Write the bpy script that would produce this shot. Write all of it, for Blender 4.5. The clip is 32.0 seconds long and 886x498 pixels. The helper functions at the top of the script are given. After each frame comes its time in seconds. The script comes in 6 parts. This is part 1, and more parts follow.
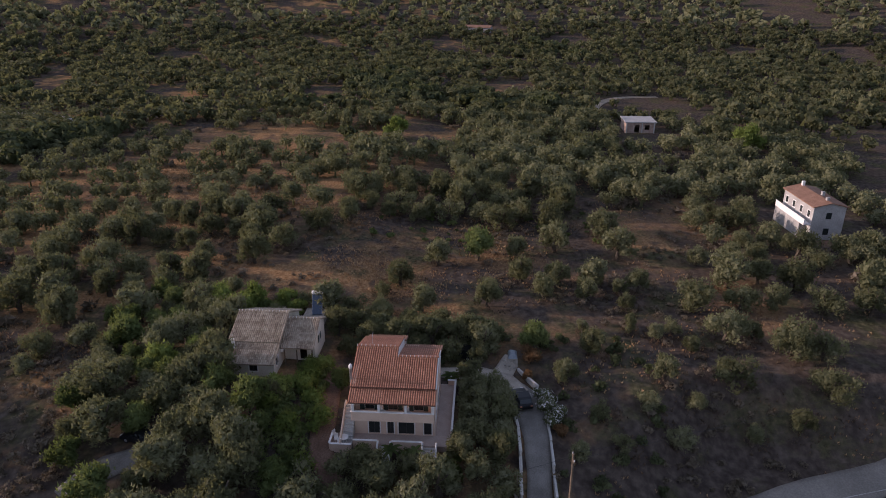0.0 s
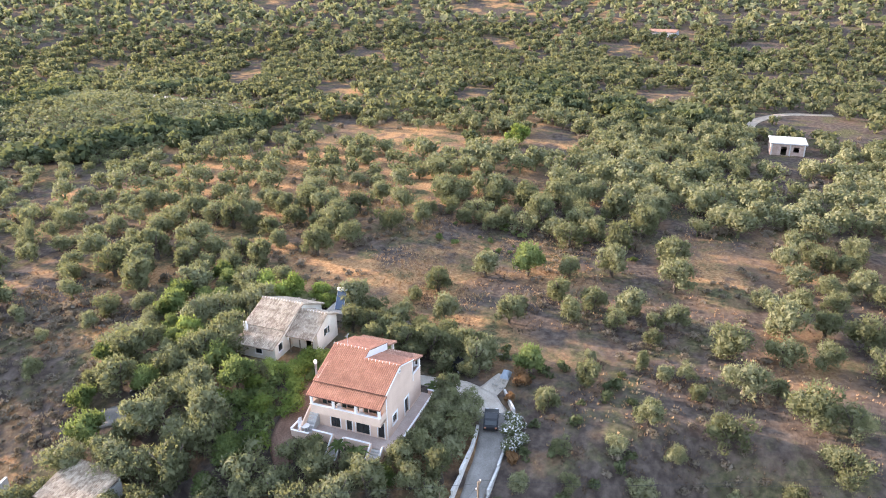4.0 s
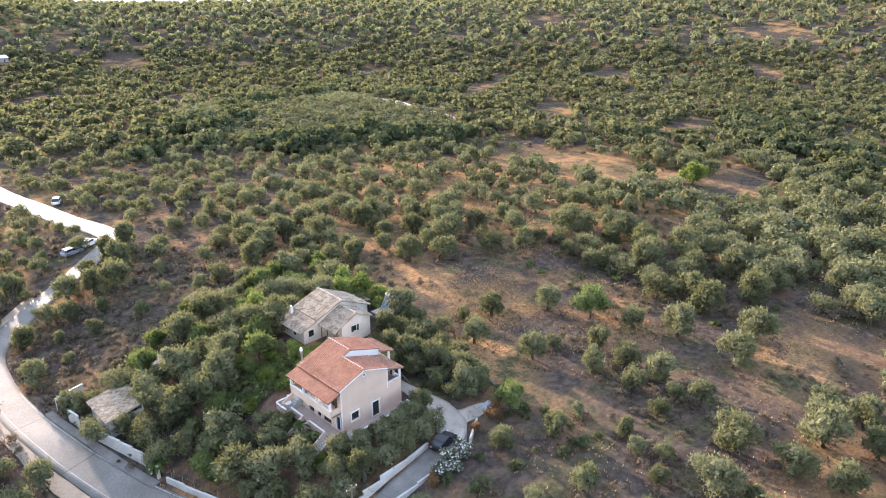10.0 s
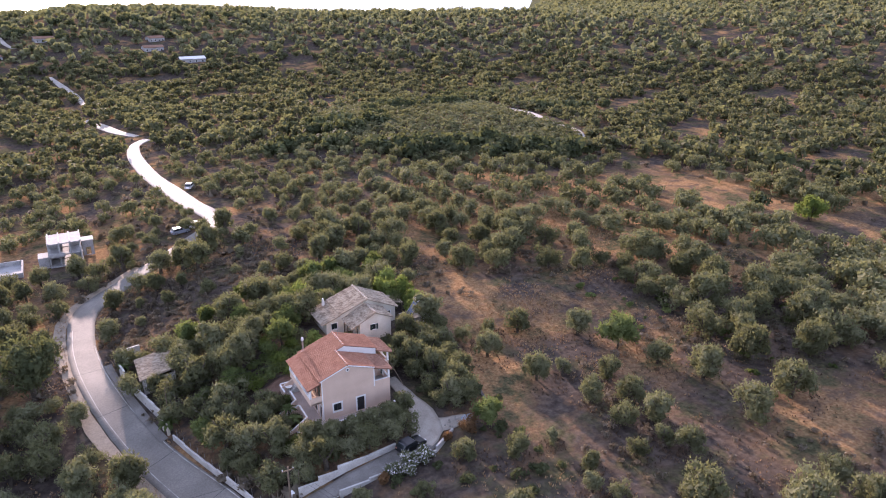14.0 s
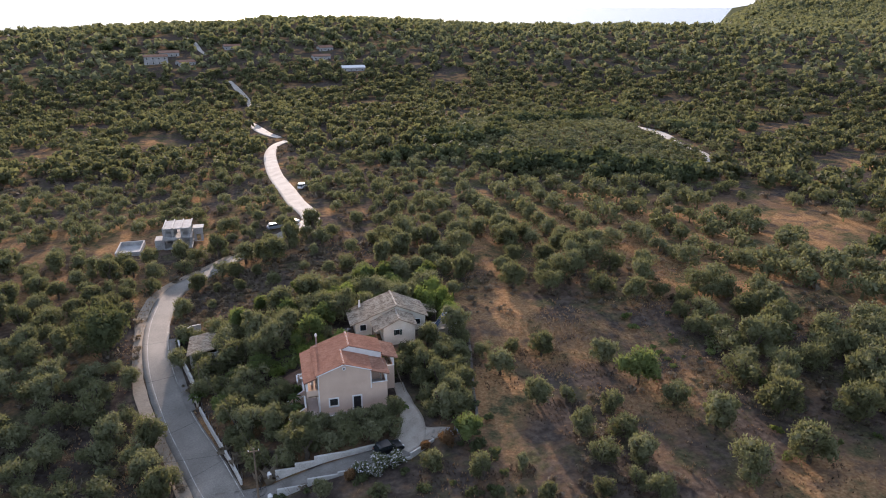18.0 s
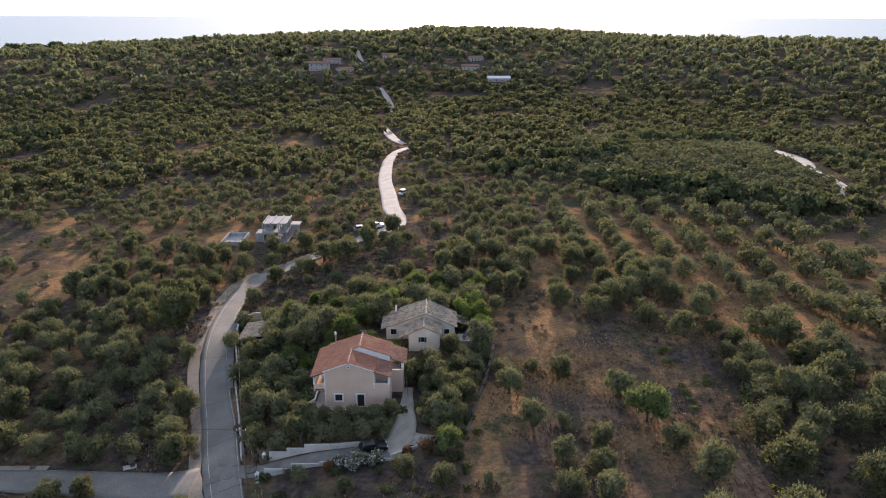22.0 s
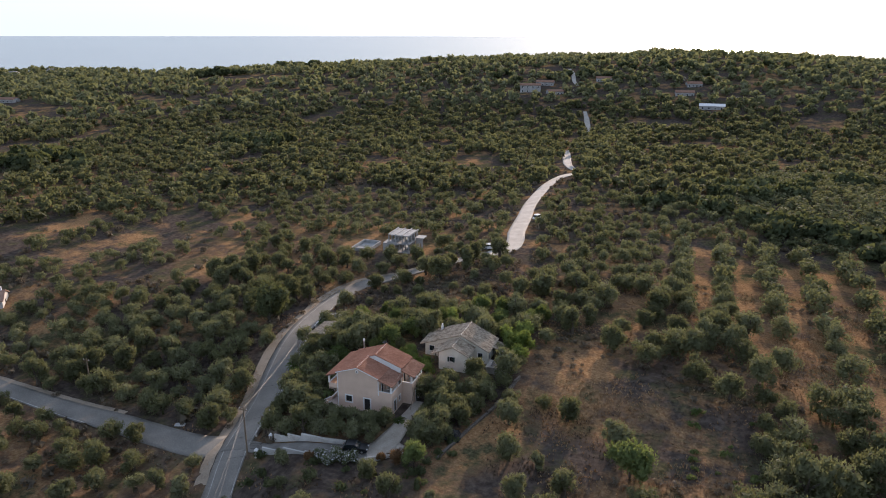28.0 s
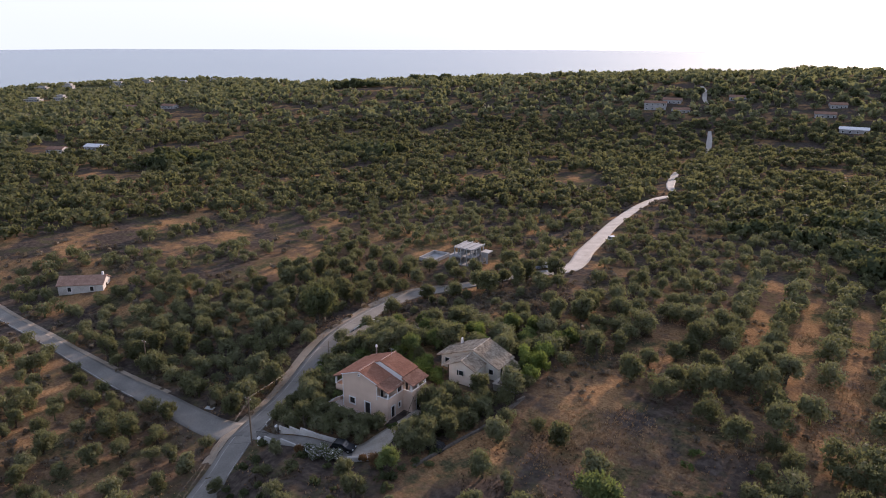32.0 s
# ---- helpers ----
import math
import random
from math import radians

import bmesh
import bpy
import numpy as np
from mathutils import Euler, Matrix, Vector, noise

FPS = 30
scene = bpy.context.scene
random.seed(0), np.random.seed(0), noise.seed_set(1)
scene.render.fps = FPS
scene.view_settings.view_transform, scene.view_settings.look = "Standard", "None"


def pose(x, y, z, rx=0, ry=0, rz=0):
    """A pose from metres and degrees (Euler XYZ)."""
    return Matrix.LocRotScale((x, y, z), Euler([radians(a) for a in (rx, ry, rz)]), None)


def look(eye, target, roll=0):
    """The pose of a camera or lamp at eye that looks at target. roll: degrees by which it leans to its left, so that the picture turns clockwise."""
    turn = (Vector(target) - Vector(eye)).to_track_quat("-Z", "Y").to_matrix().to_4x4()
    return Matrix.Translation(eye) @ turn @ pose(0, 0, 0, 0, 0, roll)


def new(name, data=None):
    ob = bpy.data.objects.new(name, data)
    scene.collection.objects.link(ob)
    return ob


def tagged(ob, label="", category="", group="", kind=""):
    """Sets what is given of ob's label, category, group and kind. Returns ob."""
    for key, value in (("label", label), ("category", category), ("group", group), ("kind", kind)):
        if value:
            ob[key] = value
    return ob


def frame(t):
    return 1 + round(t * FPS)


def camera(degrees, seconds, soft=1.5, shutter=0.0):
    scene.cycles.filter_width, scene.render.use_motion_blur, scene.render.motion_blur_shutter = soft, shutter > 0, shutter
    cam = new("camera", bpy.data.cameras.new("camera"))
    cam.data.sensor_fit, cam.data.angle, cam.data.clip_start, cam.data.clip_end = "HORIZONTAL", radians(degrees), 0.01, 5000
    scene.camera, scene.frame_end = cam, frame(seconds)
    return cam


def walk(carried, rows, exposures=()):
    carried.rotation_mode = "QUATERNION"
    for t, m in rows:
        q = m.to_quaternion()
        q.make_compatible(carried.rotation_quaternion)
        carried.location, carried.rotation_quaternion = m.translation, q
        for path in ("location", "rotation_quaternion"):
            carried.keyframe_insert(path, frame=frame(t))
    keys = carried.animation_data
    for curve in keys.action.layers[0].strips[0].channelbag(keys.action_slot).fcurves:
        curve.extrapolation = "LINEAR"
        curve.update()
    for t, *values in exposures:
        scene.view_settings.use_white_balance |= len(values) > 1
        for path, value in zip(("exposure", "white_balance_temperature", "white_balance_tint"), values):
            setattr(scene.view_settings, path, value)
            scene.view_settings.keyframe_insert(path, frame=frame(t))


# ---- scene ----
cam = camera(65.09, 32.0, soft=1.0)
PATH = [
    (0, -60.81, -4.60, 47.00, 86.488, 22.591, -0.006),
    (1, -60.04, -10.83, 47.58, 82.051, 22.715, -0.151),
    (1.5, -59.60, -13.91, 47.88, 79.817, 22.735, -0.234),
    (2, -59.14, -16.97, 48.17, 77.585, 22.744, -0.327),
    (3, -58.09, -22.93, 48.73, 73.249, 22.725, -0.569),
    (3.5, -57.49, -25.84, 49.02, 71.108, 22.670, -0.680),
    (5.5, -54.14, -37.02, 50.27, 62.720, 22.372, -0.796),
    (6, -52.98, -39.69, 50.54, 60.631, 22.230, -0.772),
    (7, -50.49, -45.02, 50.98, 56.514, 22.036, -0.698),
    (8, -47.71, -50.16, 51.35, 52.448, 21.824, -0.577),
    (9, -44.67, -55.01, 51.88, 48.530, 21.649, -0.434),
    (10, -41.32, -59.62, 52.49, 44.626, 21.496, -0.250),
    (11, -37.50, -64.02, 52.93, 40.704, 21.344, -0.171),
    (12, -33.30, -68.24, 53.13, 36.817, 21.221, -0.105),
    (13, -28.88, -71.98, 53.35, 33.003, 20.994, -0.128),
    (14, -24.13, -75.33, 53.65, 29.233, 20.766, -0.064),
    (14.5, -21.70, -76.91, 53.85, 27.316, 20.622, -0.038),
    (16.5, -11.83, -82.56, 54.80, 19.924, 20.090, 0.004),
    (17, -9.36, -83.66, 54.94, 18.156, 19.962, -0.007),
    (18, -4.41, -85.70, 55.14, 14.578, 19.901, 0.035),
    (19, 0.76, -87.42, 55.39, 10.902, 19.804, 0.125),
    (20, 6.12, -88.98, 55.95, 7.322, 19.593, 0.143),
    (21, 11.53, -90.26, 56.60, 3.819, 19.375, 0.150),
    (22, 17.09, -91.22, 57.11, 0.341, 19.264, 0.173),
    (23, 22.83, -91.89, 57.50, -3.291, 19.144, 0.228),
    (24, 28.60, -92.16, 57.91, -6.745, 19.036, 0.170),
    (25, 34.39, -91.84, 58.31, -10.311, 18.806, 0.096),
    (25.5, 37.29, -91.58, 58.54, -12.058, 18.606, 0.063),
    (27.5, 48.65, -90.10, 59.64, -18.669, 17.929, -0.021),
    (28, 51.42, -89.49, 59.80, -20.221, 17.818, 0.030),
    (29, 56.68, -88.19, 60.02, -23.151, 17.648, 0.081),
    (30, 61.78, -86.49, 60.41, -26.069, 17.285, 0.064),
    (31, 67.00, -84.35, 60.73, -29.189, 17.087, 0.116),
    (32, 72.26, -82.08, 61.05, -32.295, 16.810, 0.163),
]
def shot(x, y, z, heading, down, roll):
    """Camera pose: heading in degrees from +y towards +x, tilt below the horizon, lean."""
    h, p = radians(heading), radians(down)
    eye = Vector((x, y, z))
    aim = Vector((math.sin(h) * math.cos(p), math.cos(h) * math.cos(p), -math.sin(p)))
    return look(eye, eye + aim * 10, roll)


EXPOSURES = [(0.0, -0.06, 5500, 28), (0.5, 0.54, 5500, 26), (1.0, 1.14, 5500, 24), (1.5, 1.69, 5500, 22), (2.0, 2.14, 5550, 19), (2.5, 2.29, 5550, 18),
             (6.0, 2.29, 5500, 18), (9.0, 2.14, 5500, 18), (12.0, 1.74, 5500, 21), (13.2, 1.54, 5500, 36), (14.5, 1.29, 5500, 30), (16.5, 0.99, 5500, 20), (19.0, 0.79, 5550, 20),
             (23.0, 0.64, 5550, 19), (28.0, 0.49, 5550, 17), (30.0, 0.49, 5600, 18), (31.0, 0.49, 5600, 22), (32.0, 0.44, 5600, 25)]
walk(cam, [(t, shot(*row)) for t, *row in PATH], EXPOSURES)

# ---- light ----
SUN_AZ, SUN_UP = 2.3, 13.0          # degrees from +y towards +x, and above the horizon
world = bpy.data.worlds.new("world")
scene.world = world
world.use_nodes = True
wn = world.node_tree
sky = wn.nodes.new("ShaderNodeTexSky")
sky.sky_type, sky.sun_disc = "NISHITA", False
sky.sun_elevation, sky.sun_rotation = radians(SUN_UP), radians(SUN_AZ)
sky.dust_density, sky.air_density, sky.ozone_density = 3.0, 1.0, 2.0
wn.nodes["Background"].inputs[1].default_value = 0.15
haze = wn.nodes.new("ShaderNodeMix")           # milky air: thick along the horizon, thinner overhead
haze.data_type = "RGBA"
haze.inputs[7].default_value = (5.25, 5.4, 5.05, 1)
above, height, thick_air = wn.nodes.new("ShaderNodeTexCoord"), wn.nodes.new("ShaderNodeSeparateXYZ"), wn.nodes.new("ShaderNodeMapRange")
thick_air.interpolation_type = "SMOOTHSTEP"
thick_air.inputs[1].default_value, thick_air.inputs[2].default_value = 0.0, 0.6
thick_air.inputs[3].default_value, thick_air.inputs[4].default_value = 0.88, 0.28
wn.links.new(above.outputs["Generated"], height.inputs[0])
wn.links.new(height.outputs[2], thick_air.inputs[0])
wn.links.new(thick_air.outputs[0], haze.inputs[0])
wn.links.new(sky.outputs[0], haze.inputs[6])
wn.links.new(haze.outputs[2], wn.nodes["Background"].inputs[0])
sun = new("sun", bpy.data.lights.new("sun", "SUN"))
sun.data.energy, sun.data.angle, sun.data.color = 5.0, radians(0.8), (1.0, 0.74, 0.5)
az, up = radians(SUN_AZ), radians(SUN_UP)
to_sun = Vector((math.sin(az) * math.cos(up), math.cos(az) * math.cos(up), math.sin(up)))
sun.matrix_world = look(to_sun * 300, (0, 0, 0))


# ---- materials ----
def shader(name, colours, scale=4.0, rough=0.8, bump=0.2, fine=40.0, metal=0.0, spec=0.3, per_object=0.0, per_island=0.0, stretch=(1, 1, 1), detail=6.0):
    """Surface with colour mixed by a broad and a fine noise, and a fine relief. colours: dark, mid, light."""
    m = bpy.data.materials.new(name)
    m.use_nodes = True
    nt = m.node_tree
    n, l = nt.nodes, nt.links
    b = n["Principled BSDF"]
    b.inputs["Roughness"].default_value, b.inputs["Metallic"].default_value = rough, metal
    b.inputs["Specular IOR Level"].default_value = spec
    geo = n.new("ShaderNodeNewGeometry")
    co = n.new("ShaderNodeMapping")
    co.inputs["Scale"].default_value = stretch
    l.new(geo.outputs["Position"], co.inputs[0])
    big, small = n.new("ShaderNodeTexNoise"), n.new("ShaderNodeTexNoise")
    for tex, s in ((big, scale), (small, fine)):
        tex.inputs["Scale"].default_value, tex.inputs["Detail"].default_value = s, detail
        l.new(co.outputs[0], tex.inputs["Vector"])
    mix = n.new("ShaderNodeMath")
    mix.operation = "MULTIPLY_ADD"
    l.new(small.outputs[0], mix.inputs[0])
    mix.inputs[1].default_value = 0.5
    half = n.new("ShaderNodeMath")
    half.operation = "MULTIPLY"
    half.inputs[1].default_value = 0.5
    l.new(big.outputs[0], half.inputs[0])
    l.new(half.outputs[0], mix.inputs[2])
    value = mix.outputs[0]
    for amount, node, out in ((per_object, "ShaderNodeObjectInfo", "Random"), (per_island, "ShaderNodeNewGeometry", "Random Per Island")):
        if amount:
            rnd, add = n.new(node), n.new("ShaderNodeMath")
            add.operation = "MULTIPLY_ADD"
            l.new(rnd.outputs[out], add.inputs[0])
            add.inputs[1].default_value = amount
            l.new(value, add.inputs[2])
            sub = n.new("ShaderNodeMath")
            sub.operation = "SUBTRACT"
            sub.inputs[1].default_value = amount / 2
            l.new(add.outputs[0], sub.inputs[0])
            value = sub.outputs[0]
    ramp = n.new("ShaderNodeValToRGB")
    e = ramp.color_ramp.elements
    e[0].position, e[0].color = 0.36, (*colours[0], 1)
    e[1].position, e[1].color = 0.64, (*colours[-1], 1)
    if len(colours) > 2:
        mid = e.new(0.5)
        mid.color = (*colours[1], 1)
    l.new(value, ramp.inputs[0])
    l.new(ramp.outputs[0], b.inputs["Base Color"])
    if bump:
        bm_ = n.new("ShaderNodeBump")
        bm_.inputs["Strength"].default_value, bm_.inputs["Distance"].default_value = bump, 0.02
        l.new(small.outputs[0], bm_.inputs["Height"])
        l.new(bm_.outputs[0], b.inputs["Normal"])
    return m


def leaf(name, dark, mid, light, through_colour):
    """Foliage: leathery gloss and light that shines through the blades."""
    m = shader(name, (dark, mid, light), scale=0.03, fine=0.42, rough=0.8, bump=0, spec=0.1, per_object=0.2, per_island=0.1)
    nt = m.node_tree
    n, l = nt.nodes, nt.links
    tr = n.new("ShaderNodeBsdfTranslucent")
    tr.inputs[0].default_value = (*through_colour, 1)
    mx = n.new("ShaderNodeMixShader")
    mx.inputs[0].default_value = 0.32
    l.new(n["Principled BSDF"].outputs[0], mx.inputs[1])
    l.new(tr.outputs[0], mx.inputs[2])
    l.new(mx.outputs[0], n["Material Output"].inputs[0])
    return m


M_OLIVE = leaf("olive_leaves", (0.064, 0.068, 0.036), (0.125, 0.13, 0.068), (0.192, 0.195, 0.112), (0.225, 0.235, 0.088))
M_GREEN = leaf("citrus_leaves", (0.036, 0.052, 0.017), (0.078, 0.103, 0.036), (0.145, 0.172, 0.065), (0.22, 0.27, 0.065))
M_OAK = leaf("dark_leaves", (0.046, 0.057, 0.029), (0.088, 0.102, 0.05), (0.14, 0.154, 0.08), (0.14, 0.155, 0.05))
M_LIME = leaf("fresh_leaves", (0.07, 0.098, 0.022), (0.13, 0.17, 0.042), (0.21, 0.25, 0.072), (0.3, 0.37, 0.075))
M_BARK = shader("bark", ((0.05, 0.04, 0.03), (0.12, 0.1, 0.075)), scale=3, fine=18, rough=0.95, bump=0.5)
M_PINK = shader("pink_plaster", ((0.55, 0.41, 0.31), (0.62, 0.468, 0.358), (0.68, 0.525, 0.41)), scale=0.5, fine=14, rough=0.9, bump=0.12)
M_WHITE = shader("white_paint", ((0.68, 0.66, 0.63), (0.8, 0.79, 0.77)), scale=0.9, fine=20, rough=0.75, bump=0.08)
M_CREAM = shader("cream_plaster", ((0.52, 0.47, 0.38), (0.62, 0.57, 0.47), (0.7, 0.66, 0.57)), scale=0.6, fine=12, rough=0.9, bump=0.15)
M_TILE = shader("terracotta", ((0.265, 0.122, 0.075), (0.335, 0.158, 0.098), (0.4, 0.205, 0.135)), scale=0.5, fine=11, rough=0.85, bump=0.15, per_island=0.16)
M_TILE_OLD = shader("aged_terracotta", ((0.2, 0.1, 0.065), (0.28, 0.15, 0.1), (0.35, 0.2, 0.14)), scale=0.7, fine=9, rough=0.9, bump=0.2, per_island=0.2)
M_GREY = shader("weathered_tile", ((0.2, 0.155, 0.11), (0.34, 0.275, 0.2), (0.47, 0.4, 0.305)), scale=0.8, fine=8, rough=0.92, bump=0.2, per_island=0.22)
M_STONE = shader("stone", ((0.22, 0.2, 0.17), (0.38, 0.35, 0.3)), scale=1.5, fine=10, rough=0.95, bump=0.5)
M_CONC = shader("concrete", ((0.36, 0.35, 0.33), (0.46, 0.45, 0.42), (0.54, 0.52, 0.49)), scale=0.5, fine=8, rough=0.9, bump=0.2)
M_SHUTTER = shader("dark_green_shutter", ((0.02, 0.035, 0.03), (0.035, 0.055, 0.048)), rough=0.55, bump=0.05)
# Channel tiles darkened: the shade between barrel tiles is put into this colour.
M_CHANNEL_SHADE = shader("shaded_tile_channel", ((0.13, 0.065, 0.045), (0.19, 0.1, 0.07)), scale=0.8, fine=9, rough=0.95, bump=0.2)
M_DARK = shader("dark_shutter", ((0.02, 0.02, 0.02), (0.035, 0.035, 0.035)), rough=0.5, bump=0.05)
M_GLASS = shader("window_glass", ((0.015, 0.02, 0.022), (0.025, 0.03, 0.03)), rough=0.08, bump=0, spec=0.6)
M_METAL = shader("dull_metal", ((0.3, 0.3, 0.3), (0.5, 0.5, 0.5)), rough=0.4, metal=0.8, bump=0.05)
M_BLACK = shader("black_metal", ((0.012, 0.012, 0.012), (0.03, 0.03, 0.03)), rough=0.45, bump=0.05)
M_WOOD = shader("weathered_wood", ((0.1, 0.075, 0.05), (0.22, 0.17, 0.12)), scale=2, fine=20, rough=0.85, bump=0.3, stretch=(1, 1, 0.2))
M_PAVE = shader("terrace_paving", ((0.34, 0.27, 0.23), (0.44, 0.36, 0.31)), scale=1.0, fine=6, rough=0.85, bump=0.2)
M_CAR = shader("black_car_paint", ((0.006, 0.007, 0.009), (0.01, 0.011, 0.013)), rough=0.35, bump=0, spec=0.35)
M_RUBBER = shader("rubber", ((0.012, 0.012, 0.012), (0.025, 0.025, 0.025)), rough=0.9, bump=0.1)
M_BLUE = shader("solar_panel", ((0.035, 0.055, 0.09), (0.055, 0.08, 0.13)), rough=0.2, bump=0, spec=0.6)


# ---- terrain ----
def ease(v):
    v = np.clip(v, 0, 1)
    return v * v * (3 - 2 * v)


def ground_z(x, y):
    """Height of the land: level round the house, falling to the road, a low ridge before the sea, hills to the east."""
    x, y = np.asarray(x, float), np.asarray(y, float)
    south = ease((-10 - y) / 25)
    z = -6.0 * ease((4 + 12 * south - x) / (27 - 15 * south)) * (1 - 0.5 * ease((y - 2) / 30))
    r = np.hypot(x, y)
    z = z + 1.6 * ease((y - 6) / 14) * ease((x + 22) / 22) * (1 - 0.6 * ease((r - 60) / 80))
    z = z - 1.0 * ease((-4 - y) / 3.5) * ease((x + 13) / 6) * (1 - ease((x - 11) / 6)) * (1 - ease((-15 - y) / 8))
    z = z + 5.0 * np.exp(-((x - 112) / 42) ** 2 - ((y - 168) / 44) ** 2)
    turn = np.degrees(np.arctan2(x, y))
    z = z + (RIDGE_LOW + RIDGE_MORE * ease((turn + 40) / 40) - 6 * ease((turn - 6) / 14)) * ease((r - 300) / 260) * ease((turn + 75) / 45)
    z = z + 75 * ease((r - 450) / 800) * ease((turn - 40) / 30) + 40 * ease((r - 700) / 900) * ease((turn - 30) / 15)
    z = z - 75 * ease((r - 620 - 330 * ease((-38 - turn) / 20)) / 320) * ease((42 - turn) / 8)
    return z


RIDGE_LOW, RIDGE_MORE = 22.0, 12.0


def drop(x, y):
    return float(ground_z(x, y))


def mesh_from(name, verts, faces, material, smooth=False):
    me = bpy.data.meshes.new(name)
    verts = np.asarray(verts, np.float32)
    faces = np.asarray(faces, np.int32)
    k = faces.shape[1]
    me.vertices.add(len(verts))
    me.vertices.foreach_set("co", verts.ravel())
    me.loops.add(faces.size)
    me.loops.foreach_set("vertex_index", faces.ravel())
    me.polygons.add(len(faces))
    me.polygons.foreach_set("loop_start", np.arange(0, faces.size, k, dtype=np.int32))
    if smooth:
        me.polygons.foreach_set("use_smooth", np.ones(len(faces), bool))
    me.materials.append(material)
    me.update(calc_edges=True)
    me.validate()
    return me


def part(name, bm, material, parent=None, label=""):
    """Links a bmesh as one mesh object under a thing or under a part."""
    me = bpy.data.meshes.new(name)
    bm.normal_update()
    bm.to_mesh(me)
    bm.free()
    me.materials.append(material)
    ob = new(name, me)
    if parent:
        ob.parent = parent
    if label:
        ob["label"] = label
    return ob


def thing(name, label, category, x=0, y=0, z=0, turn=0, group="", kind=""):
    ob = new(name)
    ob.empty_display_size = 0.3
    ob.matrix_world = pose(x, y, z, 0, 0, turn)
    return tagged(ob, label, category, group, kind)


def box(x0, x1, y0, y1, z0, z1, bevel=0.0, bm=None):
    own = bm is None
    bm = bm or bmesh.new()
    vs = [bm.verts.new(p) for p in ((x0, y0, z0), (x1, y0, z0), (x1, y1, z0), (x0, y1, z0), (x0, y0, z1), (x1, y0, z1), (x1, y1, z1), (x0, y1, z1))]
    fs = [bm.faces.new([vs[i] for i in f]) for f in ((3, 2, 1, 0), (4, 5, 6, 7), (0, 1, 5, 4), (1, 2, 6, 5), (2, 3, 7, 6), (3, 0, 4, 7))]
    if bevel:
        edges = {e for f in fs for e in f.edges}
        bmesh.ops.bevel(bm, geom=list(edges), offset=bevel, segments=1, affect="EDGES")
    return bm


def tube(path, radii, sides=7, bm=None):
    """A tapered tube along a list of points."""
    bm = bm or bmesh.new()
    rings = []
    for i, p in enumerate(path):
        a, b = Vector(path[max(i - 1, 0)]), Vector(path[min(i + 1, len(path) - 1)])
        q = (b - a).to_track_quat("Z", "Y")
        rings.append([bm.verts.new(Vector(p) + q @ Vector((math.cos(k * math.tau / sides) * radii[i], math.sin(k * math.tau / sides) * radii[i], 0))) for k in range(sides)])
    for r0, r1 in zip(rings, rings[1:]):
        for k in range(sides):
            bm.faces.new((r0[k], r0[(k + 1) % sides], r1[(k + 1) % sides], r1[k]))
    bm.faces.new(list(reversed(rings[0])))
    bm.faces.new(rings[-1])
    return bm


def prism(outline, axis, a, b, bm=None):
    """A closed outline of (u, v), pushed from a to b along an axis: 'x' takes (y, z), 'y' takes (x, z), 'z' takes (x, y)."""
    bm = bm or bmesh.new()
    at = {"x": lambda u, v, w: (w, u, v), "y": lambda u, v, w: (u, w, v), "z": lambda u, v, w: (u, v, w)}[axis]
    lo = [bm.verts.new(at(u, v, a)) for u, v in outline]
    hi = [bm.verts.new(at(u, v, b)) for u, v in outline]
    n = len(outline)
    bm.faces.new(lo)
    bm.faces.new(list(reversed(hi)))
    for i in range(n):
        bm.faces.new((lo[i], hi[i], hi[(i + 1) % n], lo[(i + 1) % n]))
    bmesh.ops.recalc_face_normals(bm, faces=bm.faces)
    return bm


def ribbon(line, half, lift, material, name, label, category, step=1.5, thick=0.12):
    """A road: a strip draped over the land along a smoothed centre line, with a real edge."""
    pts = [Vector((*p, 0)) for p in line]
    fine = []
    for i in range(len(pts) - 1):
        p0, p1, p2, p3 = pts[max(i - 1, 0)], pts[i], pts[i + 1], pts[min(i + 2, len(pts) - 1)]
        k = max(2, int((p2 - p1).length / step))
        for j in range(k):
            s = j / k
            fine.append(0.5 * (2 * p1 + (p2 - p0) * s + (2 * p0 - 5 * p1 + 4 * p2 - p3) * s * s + (3 * p1 - p0 - 3 * p2 + p3) * s ** 3))
    fine.append(pts[-1])
    halves = np.interp(np.linspace(0, 1, len(fine)), np.linspace(0, 1, len(half)), half)
    verts, faces = [], []
    cols = np.linspace(-1, 1, 7)
    for i, p in enumerate(fine):
        d = (fine[min(i + 1, len(fine) - 1)] - fine[max(i - 1, 0)]).normalized()
        side = Vector((d.y, -d.x, 0))
        w = halves[i]
        for k, c in enumerate([-1.001, *cols, 1.001]):
            q = p + side * (c * w + (0.12 * noise.noise(p * 0.6 + Vector((c * 7, 0, 0))) if abs(c) > 0.9 else 0))
            z = drop(q.x, q.y) + lift - (thick if abs(c) > 1 else 0)
            verts.append((q.x, q.y, z))
    n = len(cols) + 2
    for i in range(len(fine) - 1):
        for k in range(n - 1):
            a = i * n + k
            faces.append((a, a + 1, a + n + 1, a + n))
    ob = new(name, mesh_from(name, verts, faces, material, True))
    tagged(ob, label, category, kind="structure")
    ROADS.append(([(p.x, p.y) for p in fine], halves))
    return ob


ROADS = []

# ---- ground and roads ----
def spaced(reach, near, n):
    """Grid lines: close together near the house, wide towards the horizon."""
    u = np.linspace(-1, 1, n)
    k = math.asinh(reach / near)
    return near * np.sinh(u * k)


